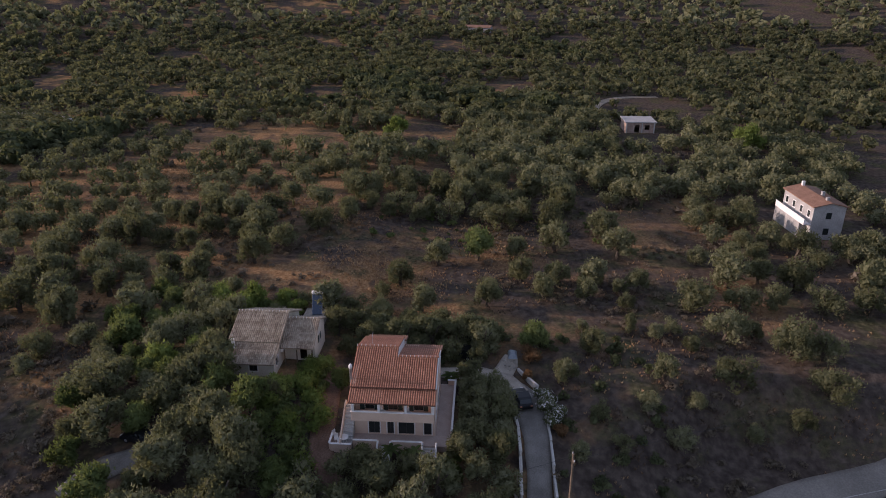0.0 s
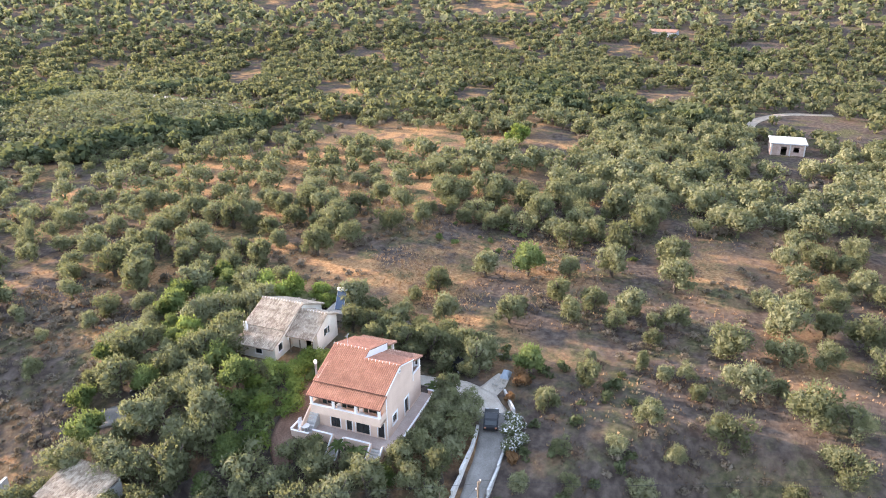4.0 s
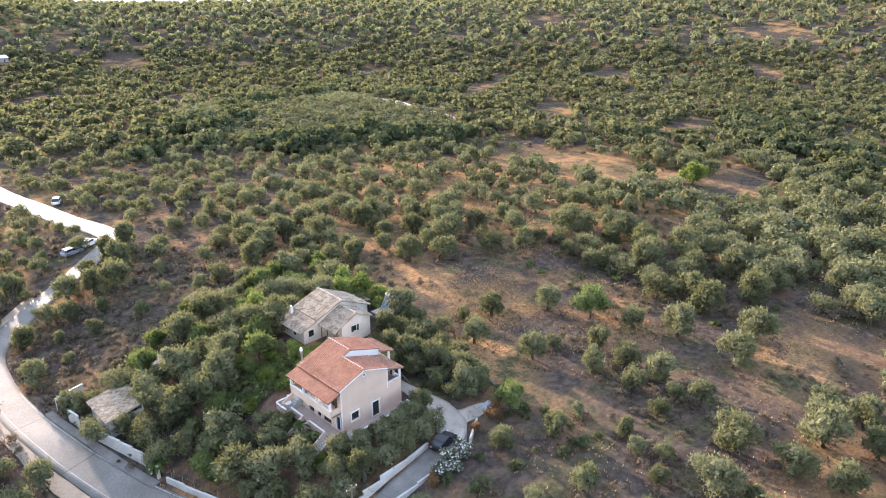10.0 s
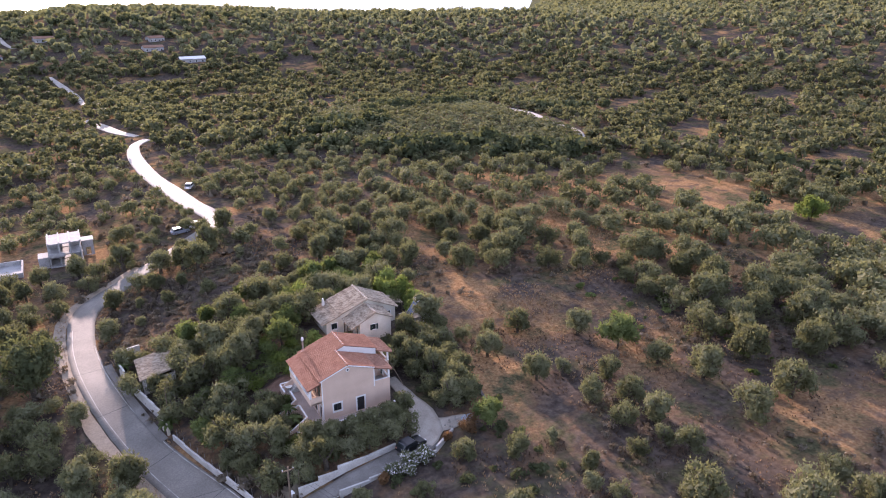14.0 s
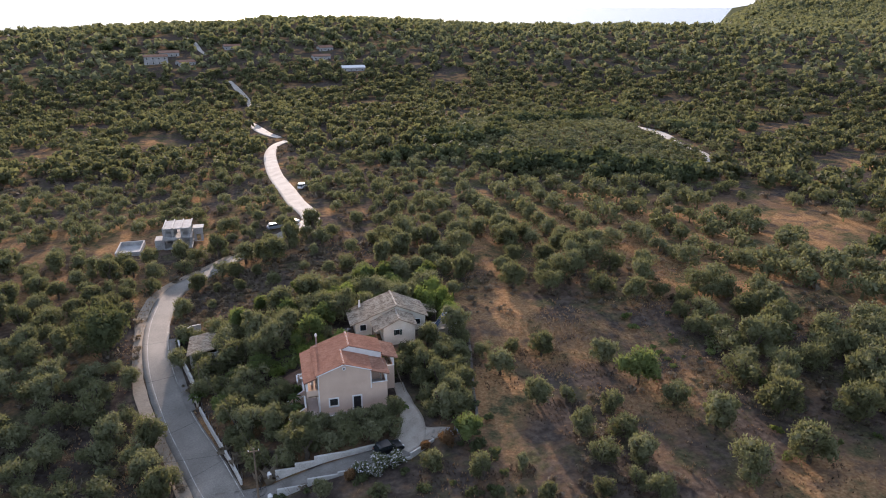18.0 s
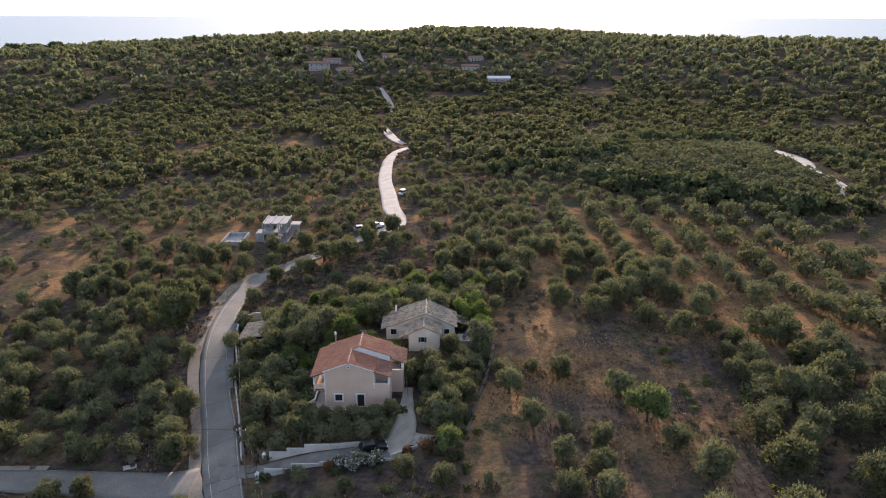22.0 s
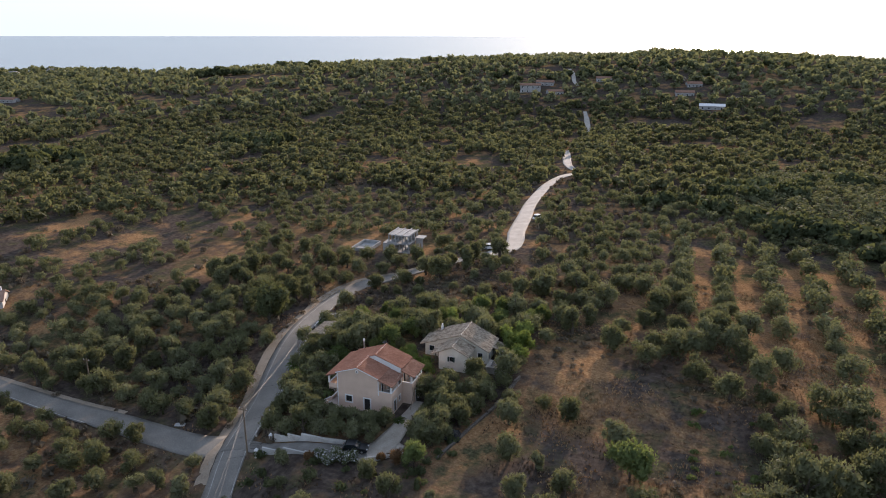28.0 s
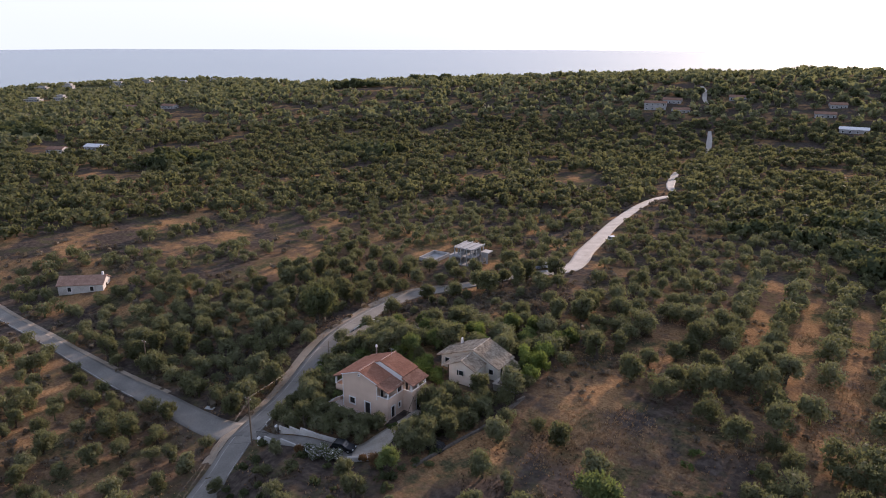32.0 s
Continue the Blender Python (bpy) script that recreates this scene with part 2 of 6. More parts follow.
MEADOWS = [(33, 24, 8, 17), (40, 10, 12, 7), (62, -31, 12, 7), (42, 48, 6, 19), (114, 62, 27, 23), (-58, 64, 30, 16), (-17, 101, 5, 16), (72, 60, 30, 40), (26, -2, 5, 9), (-50, 100, 40, 16), (-205, 105, 45, 16), (96, 22, 26, 16), (150, 40, 30, 24), (70, -48, 16, 9), (33, -45, 11, 6), (53, -34, 8, 6), (-42, -27, 26, 14), (-75, -18, 20, 10)]


def soil_material():
    """Dry field: grey-brown tilled soil, straw-coloured grass in drifts, scrub litter."""
    m = bpy.data.materials.new("dry_field")
    m.use_nodes = True
    nt = m.node_tree
    n, l = nt.nodes, nt.links
    b = n["Principled BSDF"]
    b.inputs["Roughness"].default_value, b.inputs["Specular IOR Level"].default_value = 1.0, 0.0
    geo = n.new("ShaderNodeNewGeometry")

    def tex(scale, detail=5.0, rough=0.6):
        t = n.new("ShaderNodeTexNoise")
        t.inputs["Scale"].default_value, t.inputs["Detail"].default_value, t.inputs["Roughness"].default_value = scale, detail, rough
        l.new(geo.outputs["Position"], t.inputs["Vector"])
        return t.outputs[0]

    def ramp(fac, stops):
        r = n.new("ShaderNodeValToRGB")
        e = r.color_ramp.elements
        while len(e) < len(stops):
            e.new(0.5)
        for el, (p, c) in zip(e, stops):
            el.position, el.color = p, (*c, 1)
        l.new(fac, r.inputs[0])
        return r.outputs[0]

    def mix(fac, a, c):
        x = n.new("ShaderNodeMix")
        x.data_type = "RGBA"
        l.new(fac, x.inputs[0])
        l.new(a, x.inputs[6])
        l.new(c, x.inputs[7])
        return x.outputs[2]

    soil = ramp(tex(0.9, 8), [(0.35, (0.048, 0.039, 0.033)), (0.5, (0.077, 0.062, 0.051)), (0.68, (0.12, 0.098, 0.08))])
    straw = ramp(tex(2.2, 8), [(0.35, (0.19, 0.105, 0.052)), (0.52, (0.29, 0.175, 0.085)), (0.7, (0.39, 0.26, 0.135))])
    scrub = ramp(tex(1.4, 8), [(0.35, (0.045, 0.045, 0.025)), (0.55, (0.09, 0.085, 0.045)), (0.7, (0.15, 0.125, 0.07))])
    drift = ramp(tex(0.06, 6, 0.65), [(0.5, (0, 0, 0)), (0.6, (1, 1, 1))])
    place = n.new("ShaderNodeSeparateXYZ")
    l.new(geo.outputs["Position"], place.inputs[0])
    south = n.new("ShaderNodeMapRange")          # less straw on the ploughed south field, cut further to imitate shade there
    south.inputs[1].default_value, south.inputs[2].default_value = -30, 4
    south.inputs[3].default_value, south.inputs[4].default_value = 0.12, 1.0
    l.new(place.outputs[1], south.inputs[0])
    less = n.new("ShaderNodeMath")
    less.operation = "MULTIPLY"
    l.new(drift, less.inputs[0])
    l.new(south.outputs[0], less.inputs[1])
    drift = less.outputs[0]
    patch = ramp(tex(0.22, 6, 0.65), [(0.36, (0.15, 0.15, 0.15)), (0.56, (1, 1, 1))])
    # meadows of dry grass: x, y, half-widths
    for cx, cy, rx, ry in MEADOWS:
        off, size, dist = n.new("ShaderNodeVectorMath"), n.new("ShaderNodeVectorMath"), n.new("ShaderNodeVectorMath")
        off.operation, size.operation, dist.operation = "SUBTRACT", "MULTIPLY", "LENGTH"
        off.inputs[1].default_value, size.inputs[1].default_value = (cx, cy, 0), (1 / rx, 1 / ry, 0)
        l.new(geo.outputs["Position"], off.inputs[0])
        l.new(off.outputs[0], size.inputs[0])
        l.new(size.outputs[0], dist.inputs[0])
        near_, both = n.new("ShaderNodeMapRange"), n.new("ShaderNodeMath")
        near_.inputs[1].default_value, near_.inputs[2].default_value, near_.inputs[3].default_value, near_.inputs[4].default_value = 0.4, 1.25, 1.0, 0.0
        l.new(dist.outputs["Value"], near_.inputs[0])
        both.operation, both.use_clamp = "MULTIPLY_ADD", True
        l.new(near_.outputs[0], both.inputs[0])
        l.new(patch, both.inputs[1])
        l.new(drift, both.inputs[2])
        drift = both.outputs[0]
    brush = ramp(tex(0.11, 6, 0.7), [(0.5, (0, 0, 0)), (0.62, (1, 1, 1))])
    wood = ramp(tex(0.05, 8, 0.7), [(0.38, (0.045, 0.052, 0.028)), (0.52, (0.085, 0.092, 0.05)), (0.66, (0.15, 0.14, 0.085))])
    far = n.new("ShaderNodeVectorMath")
    far.operation = "LENGTH"
    l.new(geo.outputs["Position"], far.inputs[0])
    hills = n.new("ShaderNodeMapRange")          # wooded hills beyond the groves
    hills.inputs[1].default_value, hills.inputs[2].default_value = 650, 950
    l.new(far.outputs["Value"], hills.inputs[0])
    l.new(mix(hills.outputs[0], mix(brush, mix(drift, soil, straw), scrub), wood), b.inputs["Base Color"])
    bump = n.new("ShaderNodeBump")
    bump.inputs["Strength"].default_value, bump.inputs["Distance"].default_value = 0.6, 0.25
    l.new(tex(1.6, 8, 0.7), bump.inputs["Height"])
    l.new(bump.outputs[0], b.inputs["Normal"])
    return m


M_SOIL = soil_material()
M_ROAD = shader("worn_asphalt", ((0.15, 0.14, 0.122), (0.2, 0.186, 0.16), (0.26, 0.242, 0.208)), scale=0.25, fine=5, rough=0.8, bump=0.15)
M_DIRT = shader("pale_gravel", ((0.36, 0.32, 0.27), (0.46, 0.42, 0.36), (0.55, 0.51, 0.45)), scale=0.3, fine=4, rough=0.9, bump=0.3)
M_DRIVE = shader("driveway_concrete", ((0.125, 0.115, 0.1), (0.18, 0.168, 0.148), (0.25, 0.236, 0.21)), scale=0.5, fine=9, rough=0.9, bump=0.12)
M_VERGE = shader("dusty_verge", ((0.23, 0.185, 0.135), (0.36, 0.3, 0.225)), scale=0.5, fine=4, rough=0.95, bump=0.3)

gx, gy = spaced(4600, 60, 360), spaced(4600, 60, 360) + 20
GX, GY = np.meshgrid(gx, gy)
GZ = ground_z(GX, GY)
near = np.exp(-np.hypot(GX, GY) / 400)
rough_noise = np.zeros_like(GZ)
for k in range(5):
    a, s = 1.3 ** k * 0.09 + 0.02 * k, 0.22 / (1 + 0.6 * k)
    rough_noise += s * np.sin(GX * a + 1.7 * k + 1.3 * np.sin(GY * a * 0.7 + k)) * np.sin(GY * a * 1.1 + 0.6 * k)
flat = np.clip((np.hypot(GX - 5, GY - 8) - 22) / 30, 0, 1)
GZ = GZ - 0.06 + np.minimum(rough_noise * near * flat * 0.35, 0.03)
verts = np.stack([GX, GY, GZ], -1).reshape(-1, 3)
nx = len(gx)
i, j = np.meshgrid(np.arange(nx - 1), np.arange(len(gy) - 1))
a = (j * nx + i).ravel()
ground = new("ground", mesh_from("ground", verts, np.stack([a, a + 1, a + nx + 1, a + nx], 1), M_SOIL, True))
tagged(ground, "dry brown olive-grove land with straw-coloured grass", "ground", kind="structure")

M_SEA = shader("sea", ((0.16, 0.21, 0.23), (0.2, 0.25, 0.27)), scale=0.004, fine=0.05, rough=0.27, bump=0, spec=0.45)
sea_z = -12.0
sv = [(-4800, -4800, sea_z), (4800, -4800, sea_z), (4800, 4800, sea_z), (-4800, 4800, sea_z)]
sea = new("water", mesh_from("water", sv, [(0, 1, 2, 3)], M_SEA))
tagged(sea, "pale hazy sea beyond the low coastal ridge", "sea", kind="structure")

MAIN = [(9, -63), (4, -52), (0.5, -41.5), (-3.5, -33), (-6.8, -25.7), (-10.2, -18), (-13.9, -8), (-17.3, 2.2), (-21.0, 12.5), (-24.4, 24), (-26.3, 36), (-26.6, 48), (-24.6, 59.5), (-16.5, 69), (-6, 75), (2, 81.5)]
ribbon(MAIN, [2.3, 2.3, 2.3, 2.4, 2.7, 2.5, 2.3, 2.2, 2.3, 2.4, 2.4], 0.06, M_ROAD, "road", "pale worn asphalt lane curving between olive groves", "road")
ribbon([(2, 81.5), (5.6, 88), (5, 97), (3, 106), (1, 123), (-1.5, 142), (-2.6, 163), (-2.4, 180), (0, 193), (5, 200)],
       [2.2, 2.6, 2.5, 2.3, 2.3, 2.2, 1.9], 0.05, M_DIRT, "road_upper", "pale gravel road winding away through the groves", "road")
for line, half in (([(2, 208), (-3, 222), (-8, 246), (-12, 268)], [1.2, 1.9, 2.0, 1.2]), ([(-10, 312), (-12, 335), (-17, 362), (-22, 384)], [1.0, 1.6, 1.7, 1.0]), ([(-38, 446), (-43, 458), (-48, 480), (-55, 500)], [1.0, 1.6, 1.8, 1.2])):
    ribbon(line, half, 0.05, M_DIRT, "road_far", "pale track far off among the groves", "road")
ribbon([(171, -42), (181, -42), (192, -46), (201, -54), (204, -68)], [1.4, 1.8, 1.6, 1.5], 0.05, M_VERGE, "road_loop", "pale dirt track beside the brick shell", "track")
SIDE = len(ROADS)
ribbon([(-17, -10.8), (-27, -10.6), (-38, -9.8), (-50, -9.4), (-66, -8), (-88, -5.8), (-112, -3.5), (-160, 3), (-240, 16)], [3.0, 1.75, 1.7, 1.7, 1.7], 0.05, M_ROAD, "road_side", "grey asphalt side lane meeting the main lane", "road")
ribbon([(-14.5, -10.2), (-10, -10.7), (-4, -11.0), (1, -11.0), (5.5, -10.7), (9.2, -9.7), (11.4, -7.6), (12.3, -4.5), (12.2, -1), (12.2, 2.5), (12.2, 5.5)], [2.2, 1.35, 1.25, 1.25, 1.4, 1.8, 2.0, 1.6, 1.2, 0.95, 0.8], 0.07, M_DRIVE, "driveway", "pale concrete driveway rising from the gate to the house", "driveway")

ribbon([(9, -63), (15, -76), (22, -92), (30, -112), (40, -140)], [2.3, 2.3], 0.06, M_ROAD, "road_south", "pale worn asphalt lane leading away downhill", "road")
ribbon([(152, 188), (155, 178), (154, 164), (150, 148), (150, 130), (138, 113)], [3.2, 3.4, 2.0, 1.6, 1.2, 0.8], 0.05, M_DIRT, "road_quarry", "pale earth track opening out among the groves", "track")
M_GRAVEL = shader("driveway_gravel", ((0.26, 0.23, 0.185), (0.37, 0.33, 0.27), (0.47, 0.425, 0.36)), scale=0.5, fine=11, rough=0.95, bump=0.3)
ribbon([(9.6, -9.4), (11.4, -7.6), (12.3, -4.5), (12.2, -1), (12.2, 2.5), (12.2, 5.4)], [1.5, 2.1, 1.6, 1.15, 0.9, 0.7], 0.09, M_GRAVEL, "gravel_yard", "pale gravel yard beside the house", "yard", thick=0.04)
ribbon([(13.2, -7.4), (15.0, -8.2), (16.8, -8.6)], [1.3, 1.2, 0.8], 0.085, M_GRAVEL, "gravel_spur", "pale gravel spur beside the yard", "yard", thick=0.04)
ribbon([(-10.6, 35.4), (-9.0, 34.4), (-7.2, 32.6), (-5.8, 29.8)], [1.1, 1.3, 1.4, 1.3], 0.06, M_DRIVE, "parking_strip", "pale concrete parking strip under the garden trees", "driveway")

M_EARTH = shader("red_earth", ((0.1, 0.062, 0.042), (0.15, 0.095, 0.066), (0.21, 0.14, 0.1)), scale=0.6, fine=6, rough=0.95, bump=0.3)
ribbon([(12.2, 13.4), (7, 12.7), (2, 12.3), (-2, 11.9), (-4.6, 11.0), (-6.2, 9.6)], [1.0, 1.15, 1.2, 1.3, 1.3, 0.9], 0.05, M_EARTH, "garden_path", "reddish trodden earth path between house and garden", "path")


# ---- vegetation ----
def foliage(rng, spread, low, high, count, size, lobes=9, core=0.5, lie=0.0):
    """Leaf sprays on the surface of several lobes that make up an uneven crown: three corners each.
    lie: the share of outer sprays that lie along the surface."""
    mid, half = (low + high) / 2, (high - low) / 2
    ang = rng.uniform(0, math.tau, lobes)
    rad = spread * rng.uniform(0.2, 0.72, lobes)
    cz = mid + half * rng.uniform(-0.62, 0.45, lobes)
    c = np.stack([rad * np.cos(ang), rad * np.sin(ang), cz], 1)
    c[0] = (0, 0, mid + 0.2 * half)
    lr = spread * rng.uniform(0.28, 0.5, lobes) * (9 / lobes) ** 0.35
    lr[0] = spread * core
    inner = int(count * 0.2)          # wide sprays deep inside close the crown
    which = rng.choice(lobes, count, p=lr ** 2 / (lr ** 2).sum())
    d = rng.normal(size=(count, 3))
    d[:, 2] += 0.25
    d /= np.linalg.norm(d, axis=1)[:, None]
    depth = 0.66 + 0.62 * rng.random(count) ** 1.5
    depth[:inner] = rng.uniform(0.55, 0.8, inner)
    p = c[which] + d * (lr[which] * depth)[:, None] * np.array([1, 1, min(1.0, half / (spread * 0.62))])
    p[:, 2] = np.maximum(p[:, 2], low * 0.75 + rng.uniform(0, 0.3, count))
    axis = d * 0.6 + rng.normal(size=(count, 3)) * 0.5 + np.array([0, 0, 0.45])     # sprays point out and up
    axis[:inner] = np.cross(d[:inner], rng.normal(size=(inner, 3)))
    axis /= np.linalg.norm(axis, axis=1)[:, None] + 1e-9
    side = np.cross(axis, rng.normal(size=(count, 3)))
    side[:inner] = np.cross(axis[:inner], d[:inner])
    side /= np.linalg.norm(side, axis=1)[:, None] + 1e-9
    su = size * rng.uniform(0.6, 1.4, count)
    sw = su * rng.uniform(0.32, 0.6, count)
    su[:inner] *= 1.6
    sw[:inner] = su[:inner] * rng.uniform(0.7, 1.0, inner)
    laid = slice(inner, inner + int(lie * (count - inner)))
    facing = d[laid] + 0.35 * rng.normal(size=d[laid].shape)
    axis[laid] = np.cross(facing, rng.normal(size=facing.shape))
    axis[laid] /= np.linalg.norm(axis[laid], axis=1)[:, None] + 1e-9
    side[laid] = np.cross(axis[laid], facing)
    side[laid] /= np.linalg.norm(side[laid], axis=1)[:, None] + 1e-9
    sw[laid] = su[laid] * rng.uniform(0.7, 1.0, len(su[laid]))
    su, sw = su[:, None], sw[:, None]
    return np.stack([p - axis * su - side * sw, p - axis * su + side * sw, p + axis * su], 1).reshape(-1, 3)


def crown_mesh(name, seed, spread, low, high, count, size, material, **kw):
    q = foliage(np.random.default_rng(seed), spread, low, high, count, size, **kw)
    return mesh_from(name, q, np.arange(len(q)).reshape(-1, 3), material)


def trunk_mesh(name, seed, height, thick, limbs=4, reach=1.2):
    rng = random.Random(seed)
    bm = bmesh.new()
    top = Vector((rng.uniform(-0.2, 0.2), rng.uniform(-0.2, 0.2), height * 0.5))
    tube([(0, 0, -0.3), (0.05, -0.03, height * 0.2), top], [thick * 1.35, thick, thick * 0.85], 7, bm)
    for k in range(limbs):
        a = k * math.tau / limbs + rng.uniform(-0.5, 0.5)
        out = Vector((math.cos(a), math.sin(a), 0)) * reach
        tube([top - Vector((0, 0, 0.15)), top + out * 0.45 + Vector((0, 0, height * 0.2)), top + out * rng.uniform(0.8, 1.0) + Vector((0, 0, height * rng.uniform(0.4, 0.6)))],
             [thick * 0.6, thick * 0.42, thick * 0.15], 5, bm)
    me = bpy.data.meshes.new(name)
    bm.to_mesh(me)
    bm.free()
    me.materials.append(M_BARK)
    return me


OLIVES = []
for s in range(7):
    wide = (2.3, 2.6, 2.1, 2.9, 2.4, 2.0, 2.7)[s]
    OLIVES.append((crown_mesh("olive_crown", 20 + s, wide, 0.25, 4.0 + 0.2 * (s % 3), 2900, 0.13, M_OLIVE, lobes=15 + s % 5), trunk_mesh("olive_trunk", s, 3.0, 0.2 + 0.02 * s), wide))
LIMES = [(crown_mesh("fresh_crown", 60 + s, 2.2, 0.4, 3.8, 2600, 0.15, M_LIME, lobes=13), trunk_mesh("fresh_trunk", 35 + s, 2.4, 0.14, 4, 0.9), 2.2) for s in range(2)]
CITRUS = [(crown_mesh("citrus_crown", 50 + s, 1.9, 0.6, 3.6, 2800, 0.14, M_GREEN, lobes=12, core=0.6), trunk_mesh("citrus_trunk", 30 + s, 2.2, 0.12, 3, 0.7), 1.9) for s in range(3)]
DARKS = [(crown_mesh("oak_crown", 70 + s, 3.6, 0.8, 6.2, 5200, 0.17, M_OAK, lobes=20, core=0.6), trunk_mesh("oak_trunk", 40 + s, 4.0, 0.3, 5, 1.8), 3.6) for s in range(2)]
TREE_AT = []


def tree(kind, x, y, wide, seed, name="olive_tree", label="", category="olive tree", group="olive trees"):
    """One tree of its own: an Empty at its foot, its trunk and its crown."""
    rng = random.Random(seed)
    crown, trunk, base = rng.choice(kind)
    s = wide / (2 * base)
    t = thing(name, label or "grey-green olive tree with a broad uneven crown on dry ground", category, x, y, drop(x, y) - 0.05, rng.uniform(0, 360), group)
    for nm, me in (("trunk", trunk), ("crown", crown)):
        ob = new(nm, me)
        ob.parent = t
        ob.scale = (s, s, s * rng.uniform(0.92, 1.14))
    TREE_AT.append((x, y, wide))
    return t


# trees that stand alone or can be told apart: x, y, crown width
FIELD_SOUTH = [(31.4, -53.7, 6.1), (39.3, -52.9, 7.4), (12, -47, 5.9), (18.5, -44.3, 6.9), (38.8, -42.8, 8), (8.5, -42.5, 3.6), (22, -37.1, 6.2), (7.2, -36.7, 2.8), (30.8, -35.7, 7.1), (12.7, -35.4, 6.1), (19.3, -31.9, 3.1), (23.5, -30.6, 3.2), (9.5, -30.1, 3.1), (21.8, -27.9, 2.7), (48.9, -27.4, 7.1), (4, -27.1, 4), (12.4, -27, 4), (58.7, -26.5, 7.1), (30.6, -25.6, 3.5), (35.1, -25.6, 3.2), (24, -24.8, 2.6), (7.2, -24.2, 3.3), (33.3, -20.3, 4.8), (1.2, -20.3, 2.8), (17.9, -19.1, 4.3), (5.3, -18.5, 2.9), (23.2, -18.4, 2.2)]
FIELD_EAST = [(38.1, -21.7, 5.2), (36.5, -28.4, 4.6), (71.2, -20.2, 7.5), (84, -1, 7.5), (89.9, -8.2, 7.0), (61.8, -17.4, 7.5), (51.9, -17.1, 6.5), (38.3, -16.4, 5.1), (12.5, -15.2, 3.9), (33.5, -13.9, 4.1), (79.6, -13.7, 7.4), (39.6, -10.8, 4.8), (49.4, -10.6, 5.2), (61.8, -8.1, 7.2), (75.1, -7.1, 6.7), (34.8, -6, 2.9), (30.6, -5.4, 5.1), (66.3, 1.9, 6.5), (44.9, 2.7, 5.3), (28.1, 3.9, 5.2), (78, 4, 7.1), (36.6, 8, 5.2), (65.1, 8, 5), (26.9, 9.4, 3.6), (32.3, 10.3, 3.2), (76.6, 11, 5.4), (65.6, 13.7, 4), (68.6, 17.3, 4.7), (60.5, 20.3, 5.6)]
GROVE_EDGE = [(55.8, 25.1, 6.7), (47, 29.7, 6.6), (40.4, 32.2, 6.5), (55, 35.3, 7), (31.8, 37.8, 5.7), (34.1, 43.2, 4.9), (51.6, 43.7, 6), (45.1, 45.2, 4.7)]
FIELD_EDGE = [(31, -42, 5.6), (32, -47, 5.4), (46, -45, 5.2), (47, -40, 4.6), (41, -48, 4.8), (49, -50, 5), (23, -41, 3.4), (18, -48, 5.6)]
ROADSIDE = [(-38.9, -31.8, 5.8), (-28.9, -29.5, 4.6), (-55.7, -26.9, 5.8), (-6.4, -23.2, 3.1), (-31, -21.1, 4.8), (-37.5, -20.9, 5.5), (-25.6, -19.5, 4.6), (-17.1, -16.1, 3.2), (-1.1, -15.3, 2.7), (-30.9, -13.1, 4.2)]
for n_, (x, y, w) in enumerate(FIELD_SOUTH + FIELD_EAST + FIELD_EDGE + GROVE_EDGE + ROADSIDE):
    tree(OLIVES, x, y, w, n_)
tree(CITRUS, 18.3, -11.5, 4.2, 201, "citrus_tree", "bright green round citrus tree beside the driveway", "citrus tree", "citrus trees")
tree(CITRUS, 47.5, -4.0, 6.6, 202, "citrus_tree", "large fresh green round tree in the dry field", "citrus tree", "citrus trees")
tree(DARKS, -33.7, 30.2, 10.5, 203, "holm_oak", "dark dense holm oak beside the lane", "oak", "oaks")

for n_, (x, y, w) in enumerate([(23, 31, 5.2), (21.6, 27.4, 4.6), (24.6, 27.2, 4.4), (24.6, 22.6, 4.0), (23.4, 20.6, 3.0), (8.5, 32.7, 4.6), (11.2, 30.2, 4.2), (130, 20, 7.5), (124, -74, 8.5)]):
    tree(LIMES, x, y, w, 240 + n_, "fresh_green_tree", "bright fresh green leafy tree near the cottage" if x < 100 else "bright green tree standing out in the grove", "tree", "fresh green trees")
GARDEN = [(-5.4, -7.2, 4.4), (-2.4, -7.2, 4.6), (0.6, -7.1, 4.4), (3.4, -7.0, 4.6), (6.2, -6.7, 4.4), (8.9, -6.3, 4.0), (-4.4, 7.2, 3.6), (19.4, -4.2, 4.6), (21.0, 0.6, 4.8), (22.0, 4.8, 4.8), (20.6, 11.8, 5.2), (22.8, 9.0, 4.8), (19.0, 14.2, 4.4), (24.0, 13.2, 4.6), (-5.2, 8.6, 4.4), (-5.0, 2.4, 3.6), (15.6, -1.0, 4.4), (15.4, -4.4, 3.6), (18.4, -2.0, 5.2), (-6.6, 5.2, 4.8), (-6.8, -0.8, 5.2), (-4.6, -4.6, 4.0), (-0.6, -4.6, 3.8), (2.4, -4.6, 3.5), (5.2, -4.7, 3.6), (7.8, -4.4, 3.6), (10.0, -3.4, 3.6), (15.4, 3.6, 4.2), (15.2, 7.0, 4.0), (16.6, -5.0, 4.8), (18.6, -5.6, 4.6), (17.6, 1.6, 5.0), (16.6, 5.4, 5.2), (20.2, 3.4, 5.2), (16.2, 9.6, 4.2), (20.4, 8.4, 5.6)]
for n_, (x, y, w) in enumerate(GARDEN):
    tree(OLIVES, x, y, w, 700 + n_, label="dense olive tree in the garden round the house")
HOUSES = [(-4.3, 10.4, -1.6, 9.2), (7.6, 20.0, 15.4, 25.6), (-19.4, -15, 24.2, 30.2), (17.8, 23.4, 13.8, 19.0)]


